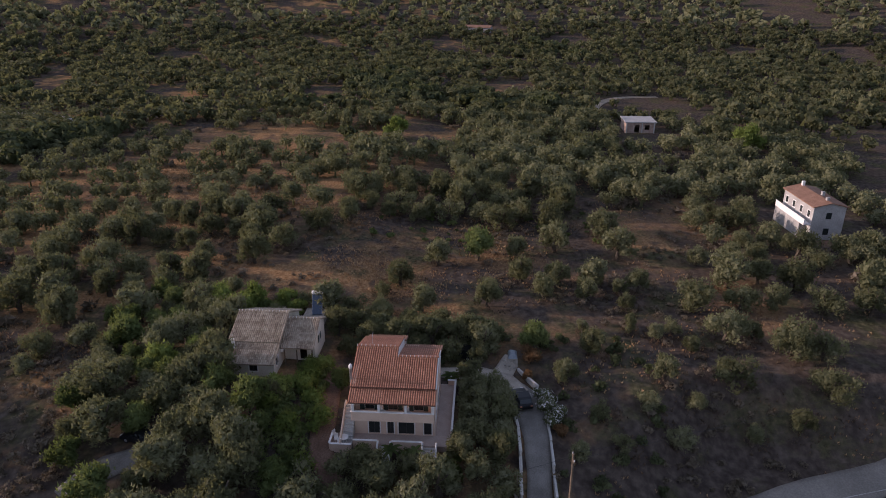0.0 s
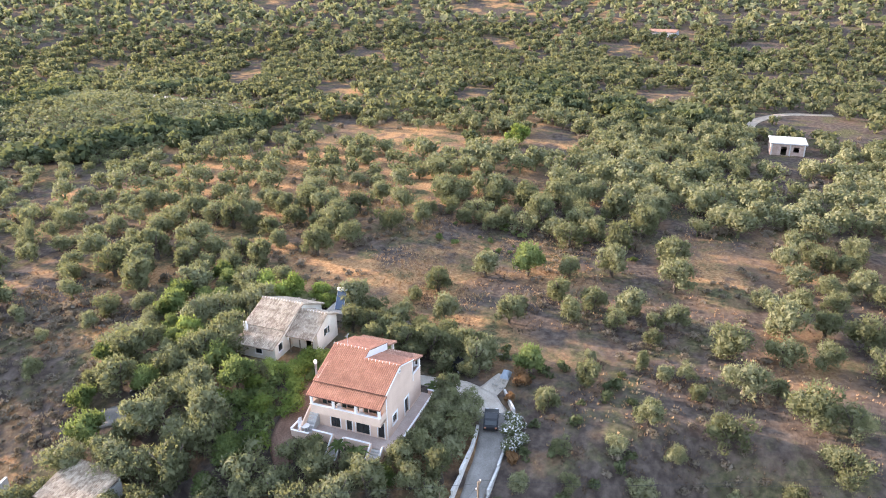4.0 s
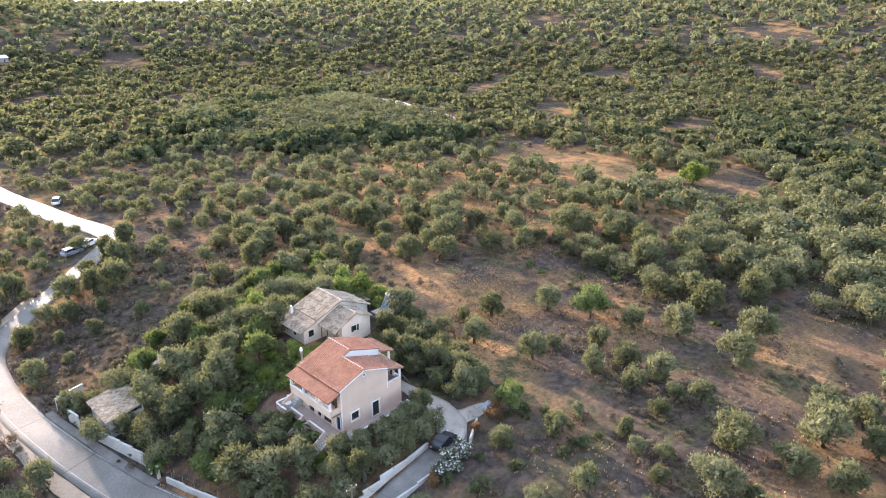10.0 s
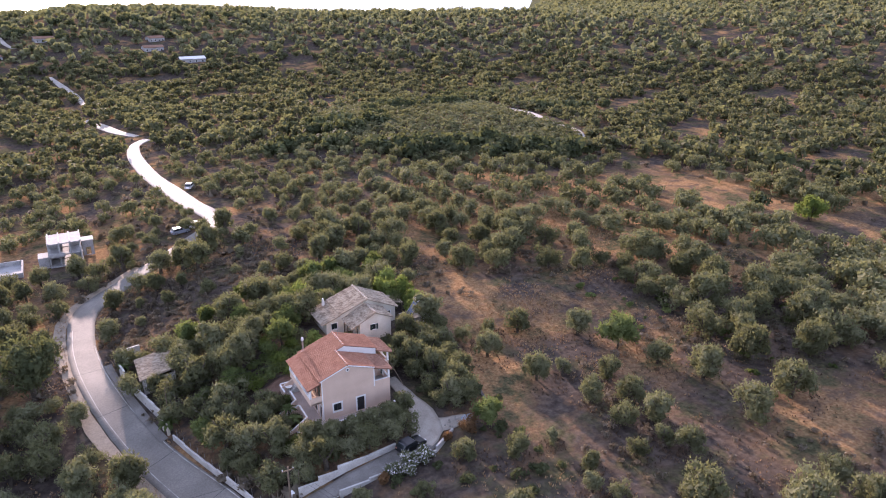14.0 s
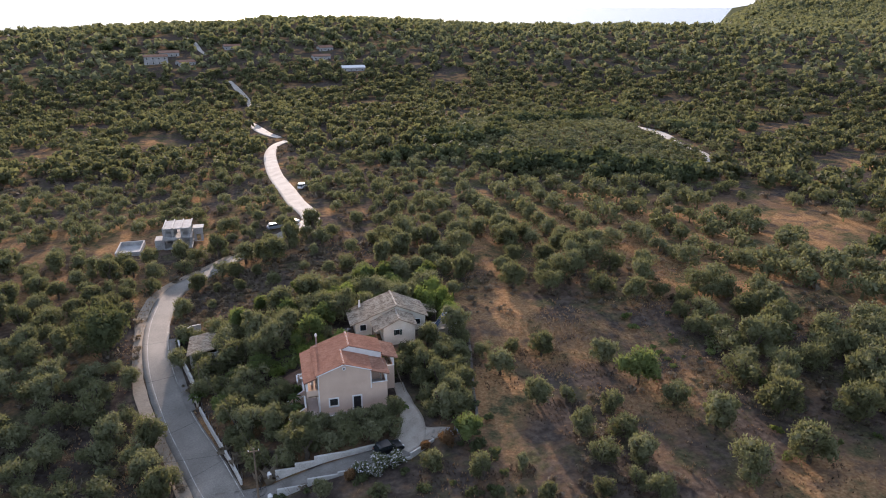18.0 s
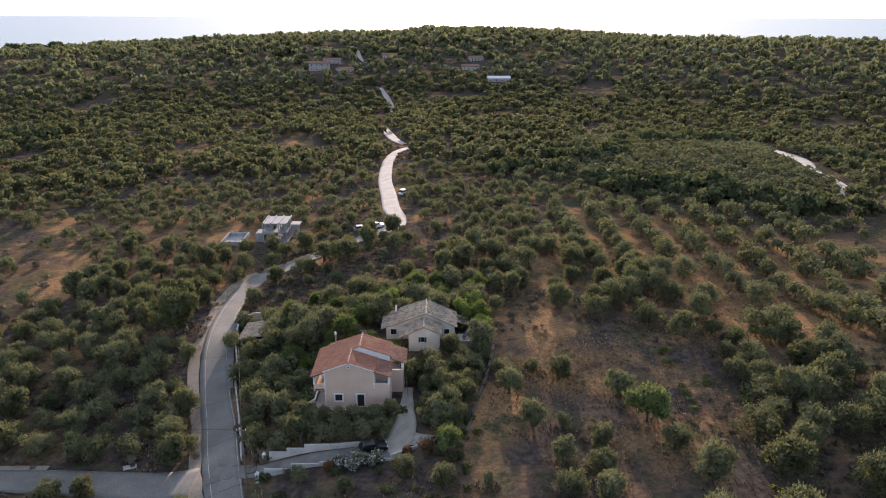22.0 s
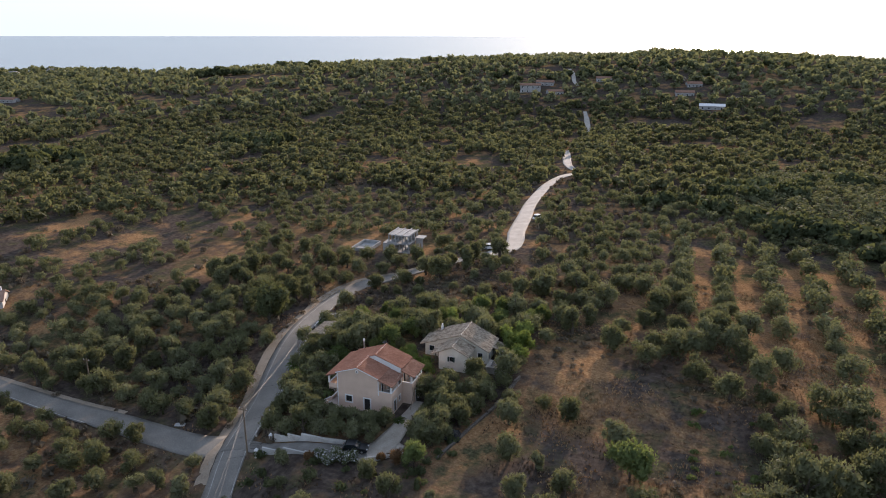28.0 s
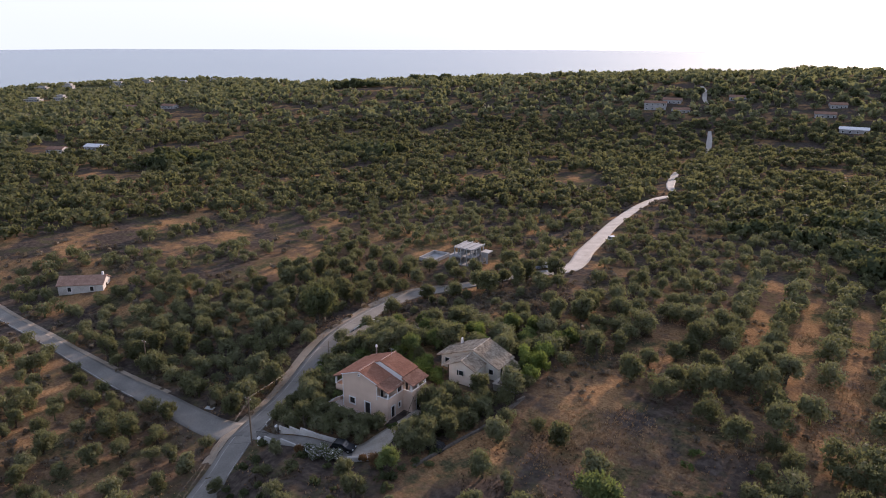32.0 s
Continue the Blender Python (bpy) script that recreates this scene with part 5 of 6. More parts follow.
for y0, y1 in ((-9.3, -10.6), (-11.3, -12.6)):
    lf = thing("driveway_gate", "open iron driveway gate leaf", "gate", -8.4 if y0 > -10 else -8.6, y0, drop(-8.4, y0), 75 if y0 > -10 else 20, "driveway gate leaves")
    part("frame", box(-0.9, 0.9, -0.025, 0.025, 1.15, 1.2), M_BLACK, lf)
    part("bottom_rail", box(-0.9, 0.9, -0.025, 0.025, 0.12, 0.17), M_BLACK, lf)
    for k in range(12):
        part("bar", tube([(-0.86 + 0.156 * k, 0, 0.15), (-0.86 + 0.156 * k, 0, 1.15)], [0.014, 0.014], 4), M_BLACK, lf)

# ---- poles and wires ----
def pole(x, y, height, thick, label, arm=True):
    p = thing("utility_pole", label, "utility pole", x, y, drop(x, y))
    part("shaft", tube([(0, 0, -0.5), (0, 0, height * 0.5), (0.03, 0.02, height)], [thick, thick * 0.85, thick * 0.65], 9), M_WOOD, p)
    if arm:
        part("crossarm", box(-0.7, 0.7, -0.06, 0.06, height - 0.5, height - 0.38, 0.01), M_WOOD, p)
        for s in (-0.6, 0.0, 0.6):
            part("insulator", tube([(s, 0, height - 0.38), (s, 0, height - 0.25), (s, 0, height - 0.18)], [0.03, 0.06, 0.03], 7), M_WHITE, p)
    return p


def wire(a, b, sag):
    a, b = Vector(a), Vector(b)
    pts = [a.lerp(b, k / 14) - Vector((0, 0, sag * 4 * (k / 14) * (1 - k / 14))) for k in range(15)]
    w = thing("overhead_wire", "thin dark overhead wire", "wire", a.x, a.y, a.z, 0, "overhead wires")
    bm = tube(pts, [0.014] * 15, 4)
    wpart("strand", bm, M_BLACK, w)


zp = drop(-8.7, -13.4)
pole(-8.7, -13.4, 5.2 - zp, 0.15, "weathered wooden utility pole at the driveway mouth")
pole(-17.3, 15.7, 1.9 - drop(-17.3, 15.7), 0.07, "slim grey pole behind the garden wall", False)
pole(-50.2, -3.8, 7.5, 0.14, "wooden utility pole beside the side lane")
pole(-6.3, -8.6, 3.4, 0.05, "slim metal mast behind the gate", False)
wire((-8.7, -13.4, 5.0), (-17.3, 15.7, 1.8), 0.4)
wire((-17.3, 15.7, 1.8), (-1.5, 8.5, 5.3), 0.35)
wire((-8.7, -13.4, 5.0), (-50.2, -3.8, drop(-50, -4) + 7.2), 0.9)
wire((-8.1, -13.4, 4.9), (14, -66, 2.5), 0.8)
wire((-8.7, -13.4, 4.6), (17, -66, 2.2), 0.8)

# ---- cars ----
def car(x, y, turn, paint, label, length=4.2, tall=1.45):
    """A hatchback: shaped body, glazed cabin, four wheels with tyre and rim, lights."""
    c = thing("car", label, "car", x, y, drop(x, y) + 0.08, turn, "parked cars")
    L, W = length / 2, 0.85
    body = prism([(-L, 0.35), (-L + 0.05, 0.75), (-L + 0.25, 0.92), (0.55, 0.95), (L - 0.25, 0.78), (L, 0.6), (L, 0.3), (L - 0.3, 0.22), (-L + 0.3, 0.22)], "y", -W, W)
    bmesh.ops.bevel(body, geom=body.edges[:], offset=0.05, segments=2, affect="EDGES")
    part("body", body, paint, c)
    cabin = prism([(-L + 0.2, 0.9), (-L + 0.5, tall - 0.08), (-L + 0.9, tall), (0.1, tall), (0.85, 0.92)], "y", -W + 0.12, W - 0.12)
    bmesh.ops.bevel(cabin, geom=cabin.edges[:], offset=0.04, segments=1, affect="EDGES")
    glass = part("cabin_glass", cabin, M_GLASS, c)
    part("roof", prism([(-L + 0.62, tall - 0.04), (-L + 0.9, tall + 0.02), (0.1, tall + 0.02), (0.22, tall - 0.04)], "y", -W + 0.1, W - 0.1), paint, c)
    for s in (-1, 1):
        for px in (-L + 0.55, -0.35, 0.7):
            part("pillar", tube([(px, s * (W - 0.09), 0.92), (px - (0.55 if px > 0.5 else -0.05), s * (W - 0.1), tall)], [0.035, 0.03], 5), paint, glass)
        part("headlight", box(L - 0.16, L + 0.005, s * 0.55 - 0.16, s * 0.55 + 0.16, 0.58, 0.7, 0.02), M_WHITE, c)
        part("tail_light", box(-L - 0.005, -L + 0.1, s * 0.62 - 0.12, s * 0.62 + 0.12, 0.6, 0.78, 0.02), M_TILE, c)
        part("mirror", box(0.5, 0.62, s * (W + 0.08) - 0.08, s * (W + 0.08) + 0.08, 0.92, 1.02, 0.02), paint, c)
        for wx in (-L + 0.75, L - 0.8):
            w = part("wheel", tube([(wx, s * (W - 0.18), 0.31), (wx, s * (W + 0.01), 0.31)], [0.31, 0.31], 18), M_RUBBER, c)
            part("rim", tube([(wx, s * (W + 0.0), 0.31), (wx, s * (W + 0.02), 0.31)], [0.19, 0.17], 12), M_METAL, w)
    return c


M_CARW = shader("white_car_paint", ((0.7, 0.7, 0.7), (0.8, 0.8, 0.8)), rough=0.3, bump=0)
M_CARG = shader("grey_car_paint", ((0.2, 0.22, 0.25), (0.26, 0.28, 0.31)), rough=0.3, bump=0)
car(16.2, -2.2, 70, M_CAR, "dark car parked under trees behind the house", 3.9, 1.4)
car(8.0, -9.6, 14, M_CAR, "black hatchback parked at the bend of the driveway", 3.9, 1.38)
car(-3.9, 30.2, 75, M_CAR, "dark car parked under the garden trees")
car(5.9, 123.0, 62, M_CARW, "white car beside the gravel road", 4.6, 1.6)
car(-3.4, 84.6, 15, M_CARG, "grey car parked off the gravel road")
car(0.6, 86.0, 30, M_CARW, "white car parked off the gravel road")

# ---- small plants ----
def palm(x, y, z, fronds, reach, name="palm_shrub", label="bright green palm shrub", droop=0.5, rise=0.9, stem=0.0, mat=None):
    p = thing(name, label, "palm", x, y, z, 0, "palm shrubs")
    rng = random.Random(int(x * 91 + y * 17))
    if stem:
        part("trunk", tube([(0, 0, -0.2), (0.04, 0, stem)], [0.12, 0.09], 8), M_BARK, p)
    for k in range(fronds):
        a = k * 2.4 + rng.uniform(-0.2, 0.2)
        r = reach * rng.uniform(0.75, 1.1)
        lift = rise * rng.uniform(0.5, 1.2)
        bm = bmesh.new()
        prev = None
        for s in range(6):
            u = s / 5
            c = Vector((math.cos(a) * r * u, math.sin(a) * r * u, stem + lift * u * (1.6 - u) - droop * u * u))
            w = Vector((-math.sin(a), math.cos(a), 0)) * (0.16 * reach * math.sin(math.pi * (0.12 + 0.86 * u)))
            row = [bm.verts.new(c - w - Vector((0, 0, 0.05))), bm.verts.new(c), bm.verts.new(c + w - Vector((0, 0, 0.05)))]
            if prev:
                bm.faces.new((prev[0], prev[1], row[1], row[0]))
                bm.faces.new((prev[1], prev[2], row[2], row[1]))
            prev = row
        part("frond", bm, mat or M_GREEN, p)
    return p


palm(-3.4, 4.3, drop(-3.4, 4.3) + 0.3, 11, 1.3, stem=1.3, label="young bright green palm beside the terrace steps")
palm(-3.3, 1.9, drop(-3.3, 1.9) + 0.3, 10, 1.2, stem=1.1, label="young bright green palm between the flights of steps")
palm(11.4, -1.2, 0.0, 16, 1.5, label="green cycad at the corner of the house")
palm(-17.6, 14.2, drop(-17.6, 14.2), 22, 1.7, "yucca", "large green yucca spilling over the lane wall", 0.6, 1.7, 1.2)
palm(-21.2, 31.2, drop(-21.2, 31.2), 14, 1.3, "yucca", "yellow-green yucca behind the lane wall", 0.4, 1.2, 1.2)


def bush(x, y, wide, tall, material, label, flowers=None, seed=1, name="bush", category="bush"):
    b = thing(name, label, category, x, y, drop(x, y) - 0.05, 0, "garden bushes")
    q = foliage(np.random.default_rng(seed), wide / 2, 0.1, tall, 1300, 0.12, lobes=7, core=0.6)
    ob = new("leaves", mesh_from("leaves", q, np.arange(len(q)).reshape(-1, 3), material))
    ob.parent = b
    if flowers:
        q = foliage(np.random.default_rng(seed), wide / 2 * 1.04, 0.2, tall * 1.03, 620, 0.07, lobes=7, core=0.62)
        fl = new("flowers", mesh_from("flowers", q, np.arange(len(q)).reshape(-1, 3), flowers))
        fl.parent = b
        fl["label"], fl["kind"] = "small pale blossoms", "stuff"
    return b


M_FLOWER = shader("blossom", ((0.6, 0.58, 0.55), (0.8, 0.78, 0.75)), rough=0.8, bump=0)
M_RUST = leaf("dry_leaves", (0.09, 0.055, 0.03), (0.16, 0.1, 0.05), (0.24, 0.15, 0.08), (0.25, 0.14, 0.05))
for k, (x, y, w, t) in enumerate(((4.4, -12.9, 2.6, 1.3), (6.4, -12.5, 3.0, 1.7), (8.4, -12.4, 2.8, 1.5), (5.6, -13.8, 2.4, 1.2))):
    bush(x, y, w, t, M_OAK, "oleander with white blossoms along the driveway", M_FLOWER, 300 + k)
for k, (x, y, w, t) in enumerate(((-3.2, 2.9, 2.4, 1.5), (-3.1, 7.4, 2.4, 1.7), (-4.9, -2.2, 3.0, 1.8), (-2.6, -3.2, 2.6, 1.6))):
    bush(x, y, w, t, M_GREEN, "leafy green bush beside the terrace steps", None, 340 + k)
for k, (x, w, t) in enumerate(((0.6, 2.4, 2.3), (2.4, 2.0, 1.9), (4.0, 2.2, 2.1), (6.2, 2.2, 2.0), (8.0, 2.4, 2.3), (9.9, 2.2, 2.6))):
    bush(x, -3.1, w, t, M_OLIVE, "grey-green shrub below the terrace wall", None, 360 + k, "shrub", "shrub")
bush(24.4, 16.2, 3.6, 3.2, M_OAK, "large bush covered in white blossoms", M_FLOWER, 310)
bush(2.4, -13.6, 1.8, 1.3, M_RUST, "brownish half-dry bush along the driveway", None, 311)
bush(12.8, -10.6, 1.6, 1.2, M_RUST, "rust-brown bush at the bend of the driveway", None, 312)
bush(15.6, -11.2, 3.0, 2.0, M_RUST, "reddish brown bush beside the driveway", None, 313)
for k, (x, y) in enumerate(((-2.0, 27), (0.5, 12.8), (3.5, 13.5), (5.6, 15.6), (7.4, 15.2), (9.4, 15.4), (10.4, 14.2), (5.0, 18.0), (-1.0, 16.0), (-5.5, 13.5), (-2.0, 20.5), (2.0, 18.5))):
    bush(x, y, 3.6, 2.0, M_LIME, "spreading bright green vine in the garden", None, 320 + k, "vine", "vine")

# ---- tarps, shed and clutter in the plot ----
def heap(name, label, x, y, wide, deep, tall, material, seed):
    """A tarpaulin draped over a stack: a dome with folds that reaches the ground."""
    t = thing(name, label, "tarpaulin", x, y, drop(x, y))
    bm = bmesh.new()
    bmesh.ops.create_grid(bm, x_segments=22, y_segments=18, size=0.5)
    for v in bm.verts:
        d = max(abs(v.co.x), abs(v.co.y)) * 2
        fold = 0.12 * noise.noise(Vector((v.co.x * 7, v.co.y * 7, seed))) + 0.05 * math.sin(v.co.x * 30 + seed)
        v.co = Vector((v.co.x * wide, v.co.y * deep, max(0.0, tall * (1 - d ** 3) + fold * tall)))
    bmesh.ops.solidify(bm, geom=bm.faces[:], thickness=0.03)
    part("sheet", bm, material, t)
    return t


heap("tarpaulin", "black plastic sheet over a heap by the field", 20.8, -2.6, 3.0, 2.2, 1.3, M_BLACK, 5)
heap("tarpaulin", "small pale blue tarpaulin beside the driveway", 16.9, -8.8, 1.8, 1.2, 0.6, shader("pale_blue_plastic", ((0.24, 0.28, 0.32), (0.34, 0.38, 0.41)), rough=0.5), 7)
rb = thing("rubble_heap", "heap of loose pale stones beside the gravel yard", "rubble", 15.2, -8.4, drop(15.2, -8.4))
rng_ = random.Random(8)
for k in range(26):
    st = bmesh.new()
    r_ = rng_.uniform(0.07, 0.2)
    a_, d_ = rng_.uniform(0, math.tau), rng_.uniform(0, 1.3)
    bmesh.ops.create_icosphere(st, subdivisions=1, radius=r_)
    for v in st.verts:
        v.co *= rng_.uniform(0.75, 1.15)
        v.co.z *= 0.7
        v.co += Vector((math.cos(a_) * d_ * 1.3, math.sin(a_) * d_ * 0.8, r_ * 0.4 + max(0, 0.5 - d_ * 0.45)))
    part("stone", st, M_STONE, rb)
sh = thing("garden_shed", "low shed with a weathered tiled roof behind the garden wall", "shed", -17.2, 27.2, drop(-17.2, 27.2))
zs = drop(-17.2, 27.2)
for nm, bm in (("wall_front", wall("x", -19.4, 0.2, 24.0, 30.4, zs - 0.8, zs + 1.9)), ("wall_rear", wall("x", -15.0, 0.2, 24.0, 30.4, zs - 0.4, zs + 2.5, [(26, 27, zs, zs + 1.9)])),
               ("wall_side", wall("y", 24.0, 0.2, -19.2, -15.0, zs - 0.8, zs + 1.9)), ("wall_far", wall("y", 30.2, 0.2, -19.2, -15.0, zs - 0.8, zs + 1.9))):
    wpart(nm, bm, M_WALLW, sh)
tiles("roof_tiles", (-19.8, 23.7, zs + 1.95), (0, 1, 0), (1, 0, 0.17), 7.0, 5.3, M_GREY, sh, seed=31)
bd = thing("paving_slab", "loose pale slab on the roadside", "slab", -27.6, -6.6, drop(-27.6, -6.6), 20)
part("slab", box(-0.9, 0.9, -0.5, 0.5, 0, 0.12, 0.02), M_CONC, bd)

cl = thing("clothes_line", "washing hung on a line in the open loggia", "laundry", 8.9, 1.3, 3.05)
part("line", tube([(0, -1.0, 1.9), (0, 0, 1.86), (0, 1.0, 1.9)], [0.012] * 3, 4), M_METAL, cl)
for k, (m_, w_, h_) in enumerate(((M_WHITE, 0.42, 0.75), (M_SHUTTER, 0.34, 0.85), (M_WHITE, 0.5, 0.6), (M_CARG, 0.3, 0.8))):
    y_ = -0.8 + 0.5 * k
    cloth = bmesh.new()
    bmesh.ops.create_grid(cloth, x_segments=6, y_segments=6, size=0.5)
    for v in cloth.verts:
        u_, v_z = v.co.x, v.co.y
        v.co = Vector((0.05 * math.sin(u_ * 9 + k) * (0.6 - v_z), y_ + u_ * w_, 1.86 + (v_z - 0.5) * h_))
    bmesh.ops.solidify(cloth, geom=cloth.faces[:], thickness=0.012)
    part("cloth", cloth, m_, cl)

# ---- the unfinished concrete villa ----
zv = -2.75
v_ = thing("unfinished_villa", "two-storey bare concrete villa frame with pale roof beams", "house", -27, 89.5, zv)
M_FRAME = shader("raw_concrete", ((0.27, 0.265, 0.255), (0.36, 0.355, 0.34), (0.44, 0.43, 0.415)), scale=0.6, fine=5, rough=0.9, bump=0.2)
for z in (zv - 0.4, zv + 2.9, zv + 6.0):
    wpart("slab", box(-31.0, -22.8, 85.2, 94.0, z, z + 0.3, 0.02), M_FRAME, v_)
for x in (-30.8, -28.2, -25.6, -23.2):
    for y in (85.4, 88.2, 91.0, 93.6):
        for z in (zv - 0.1, zv + 3.2):
            wpart("column", box(x - 0.16, x + 0.16, y - 0.16, y + 0.16, z, z + 2.8), M_FRAME, v_)
wpart("wall", wall("x", -28.6, 0.2, 88.4, 93.8, zv - 0.1, zv + 5.9, [(89.5, 91, zv + 1, zv + 2.2), (89.5, 91, zv + 4, zv + 5.3)]), M_FRAME, v_)
wpart("wall", wall("y", 91.2, 0.2, -30.8, -23, zv - 0.1, zv + 5.9, [(-27.4, -25.8, zv, zv + 2.2), (-27.4, -25.8, zv + 3.3, zv + 5.3)]), M_FRAME, v_)
wpart("balcony_parapet", box(-31.0, -27.0, 84.0, 84.2, zv + 2.9, zv + 3.9), M_FRAME, v_)
wpart("balcony_floor", box(-31.0, -27.0, 84.0, 85.2, zv + 2.8, zv + 3.0), M_FRAME, v_)
for k in range(4):
    wpart("roof_beam", box(-30.8 + 2.6 * k, -30.5 + 2.6 * k, 85.0, 94.2, zv + 6.3, zv + 6.65), M_CONC, v_, "pale roof upstand")
wpart("annex", wall("x", -22.6, 0.2, 91.0, 94.5, zv - 0.2, zv + 4.0, [(92, 93.4, zv, zv + 2.2)]), M_FRAME, v_)
wpart("annex_side", wall("y", 91.0, 0.2, -22.4, -19.8, zv - 0.2, zv + 4.0, [(-21.8, -20.6, zv, zv + 2.2)]), M_FRAME, v_)
wpart("annex_roof", box(-22.8, -19.6, 90.9, 94.6, zv + 4.0, zv + 4.25), M_CONC, v_)
wpart("terrace_block", box(-33.6, -31.1, 86.0, 90.5, zv - 0.4, zv + 2.6), M_FRAME, v_)
v_.scale = (0.8, 0.8, 0.8)
pb = thing("pool_basin", "raw concrete swimming pool basin beside the villa", "pool", -38, 87.5, zv)
for x0, x1, y0, y1 in ((-41.0, -40.7, 83.5, 92), (-35.6, -35.3, 83.5, 92), (-40.7, -35.6, 83.5, 83.8), (-40.7, -35.6, 91.7, 92)):
    wpart("basin_wall", box(x0, x1, y0, y1, zv - 0.6, zv + 0.75, 0.02), M_FRAME, pb)
wpart("basin_floor", box(-40.7, -35.6, 83.8, 91.7, zv - 0.5, zv - 0.2), M_FRAME, pb)

# ---- other houses ----
def gable_house(name, label, x, y, turn, long, wide, tall, pitch, wall_mat, roof_mat, floors=1, windows=3, chimney=False, balcony=False):
    """A house with walls, two roof slopes, eaves, doors and windows on all storeys."""
    z = min(drop(x + a, y + b) for a in (-wide, wide) for b in (-wide, wide))
    hs = thing(name, label, "house", x, y, z, turn)
    L, W, top = long / 2, wide / 2, tall
    part("wall", box(-L, L, -W, W, -0.8, top), wall_mat, hs)
    rz = top + pitch * W
    for s in (-1, 1):
        part("gable", prism([(-W, top), (W, top), (0, rz)], "x", s * L - (0.2 if s > 0 else 0), s * L + (0.2 if s < 0 else 0)), wall_mat, hs)
        roof = bmesh.new()
        ov = 0.35
        y0, z0 = s * (W + ov), rz - pitch * (W + ov) + 0.1
        vs = [roof.verts.new(p) for p in ((-L - ov, y0, z0), (L + ov, y0, z0), (L + ov, 0, rz + 0.1), (-L - ov, 0, rz + 0.1), (-L - ov, y0, z0 - 0.16), (L + ov, y0, z0 - 0.16), (L + ov, 0, rz - 0.06), (-L - ov, 0, rz - 0.06))]
        for f in ((0, 1, 2, 3), (4, 7, 6, 5), (0, 4, 5, 1), (1, 5, 6, 2), (3, 2, 6, 7), (0, 3, 7, 4)):
            roof.faces.new([vs[i] for i in f])
        bmesh.ops.recalc_face_normals(roof, faces=roof.faces)
        part("roof_slope", roof, roof_mat, hs)
        for f in range(floors):
            for k in range(windows):
                wx = -L + long * (k + 0.5) / windows
                zb = 0.95 + 3.0 * f
                w = part("window", box(wx - 0.45, wx + 0.45, s * W - 0.03, s * W + 0.03, zb, zb + 1.2), M_GLASS, hs)
                fr = bmesh.new()
                for x0, x1, z0, z1 in ((-0.57, -0.45, -0.12, 1.32), (0.45, 0.57, -0.12, 1.32), (-0.45, 0.45, 1.2, 1.32), (-0.45, 0.45, -0.12, 0)):
                    box(wx + x0, wx + x1, s * W - 0.06, s * W + 0.06, zb + z0, zb + z1, bm=fr)
                part("window_frame", fr, M_WHITE, w)
    for f in range(floors):
        for s in (-1, 1):
            part("window", box(s * L - 0.03, s * L + 0.03, -0.5, 0.5, 0.95 + 3 * f, 2.15 + 3 * f), M_GLASS, hs)
    if chimney:
        part("chimney", box(L - 0.9, L - 0.4, -0.25, 0.25, rz - 0.4, rz + 0.9, 0.03), M_WHITE, hs)
    if balcony:
        part("balcony_slab", box(-L, L, W, W + 1.4, 2.8, 3.0), M_WHITE, hs)
        part("balcony_rail", box(-L, L, W + 1.3, W + 1.4, 3.0, 3.95), M_WHITE, hs)
        part("porch_wall", box(-L + 1.5, L, W, W + 1.36, -0.8, 2.8), wall_mat, hs)
        for k in range(2):
            part("chimney", box(-L + 1.2 + 3.4 * k, -L + 1.75 + 3.4 * k, -0.3 - 0.9 * k, 0.25 - 0.9 * k, rz - 0.8, rz + 0.6, 0.03), wall_mat, hs)
    return hs


# White walls greyed and the faded roof dimmed: shade put into their base colours.
M_GREYWHITE = shader("shade_greyed_white", ((0.27, 0.262, 0.252), (0.35, 0.342, 0.33), (0.42, 0.412, 0.4)), scale=0.5, fine=6, rough=0.9, bump=0.15)
M_FADED = shader("faded_orange_roof", ((0.17, 0.09, 0.058), (0.23, 0.13, 0.085), (0.29, 0.175, 0.12)), scale=0.7, fine=5, rough=0.9, bump=0.25)
gable_house("white_house", "tall white house with an orange roof among olives", 66.2, -66.2, 4, 11.2, 5.8, 6.3, 0.24, M_GREYWHITE, M_FADED, 2, 4, True, True)
M_OLDRED = shader("faded_red_tile", ((0.22, 0.13, 0.095), (0.31, 0.19, 0.135), (0.4, 0.26, 0.19)), scale=0.8, fine=6, rough=0.92, bump=0.25)
gable_house("stone_cottage", "old pale stone cottage with a brown tiled roof", -106.6, 17.0, 40, 11.5, 6.2, 2.9, 0.5, M_WALLW, M_OLDRED, 1, 2, True)
M_BRICK = shader("hollow_brick", ((0.3, 0.21, 0.165), (0.39, 0.29, 0.235), (0.47, 0.37, 0.31)), scale=1.2, fine=5, rough=0.9, bump=0.3)
bh = thing("brick_shell", "unfinished single-storey brick house with a concrete roof slab", "house", 148, -50, drop(148, -50))
zb = drop(148, -50)
wpart("wall_west", wall("x", 144.4, 0.25, -54, -46, zb - 0.5, zb + 3.0, [(-52.8, -51.4, zb + 0.9, zb + 2.3), (-49.8, -48.4, zb, zb + 2.3)]), M_BRICK, bh)
wpart("wall_south", wall("y", -54.2, 0.25, 144.4, 152, zb - 0.5, zb + 3.0, [(146, 147.5, zb + 0.9, zb + 2.3)]), M_BRICK, bh)
wpart("wall_north", wall("y", -46, 0.25, 144.4, 152, zb - 0.5, zb + 3.0), M_BRICK, bh)
wpart("wall_east", wall("x", 151.8, 0.25, -54, -46, zb - 0.5, zb + 3.0), M_BRICK, bh)
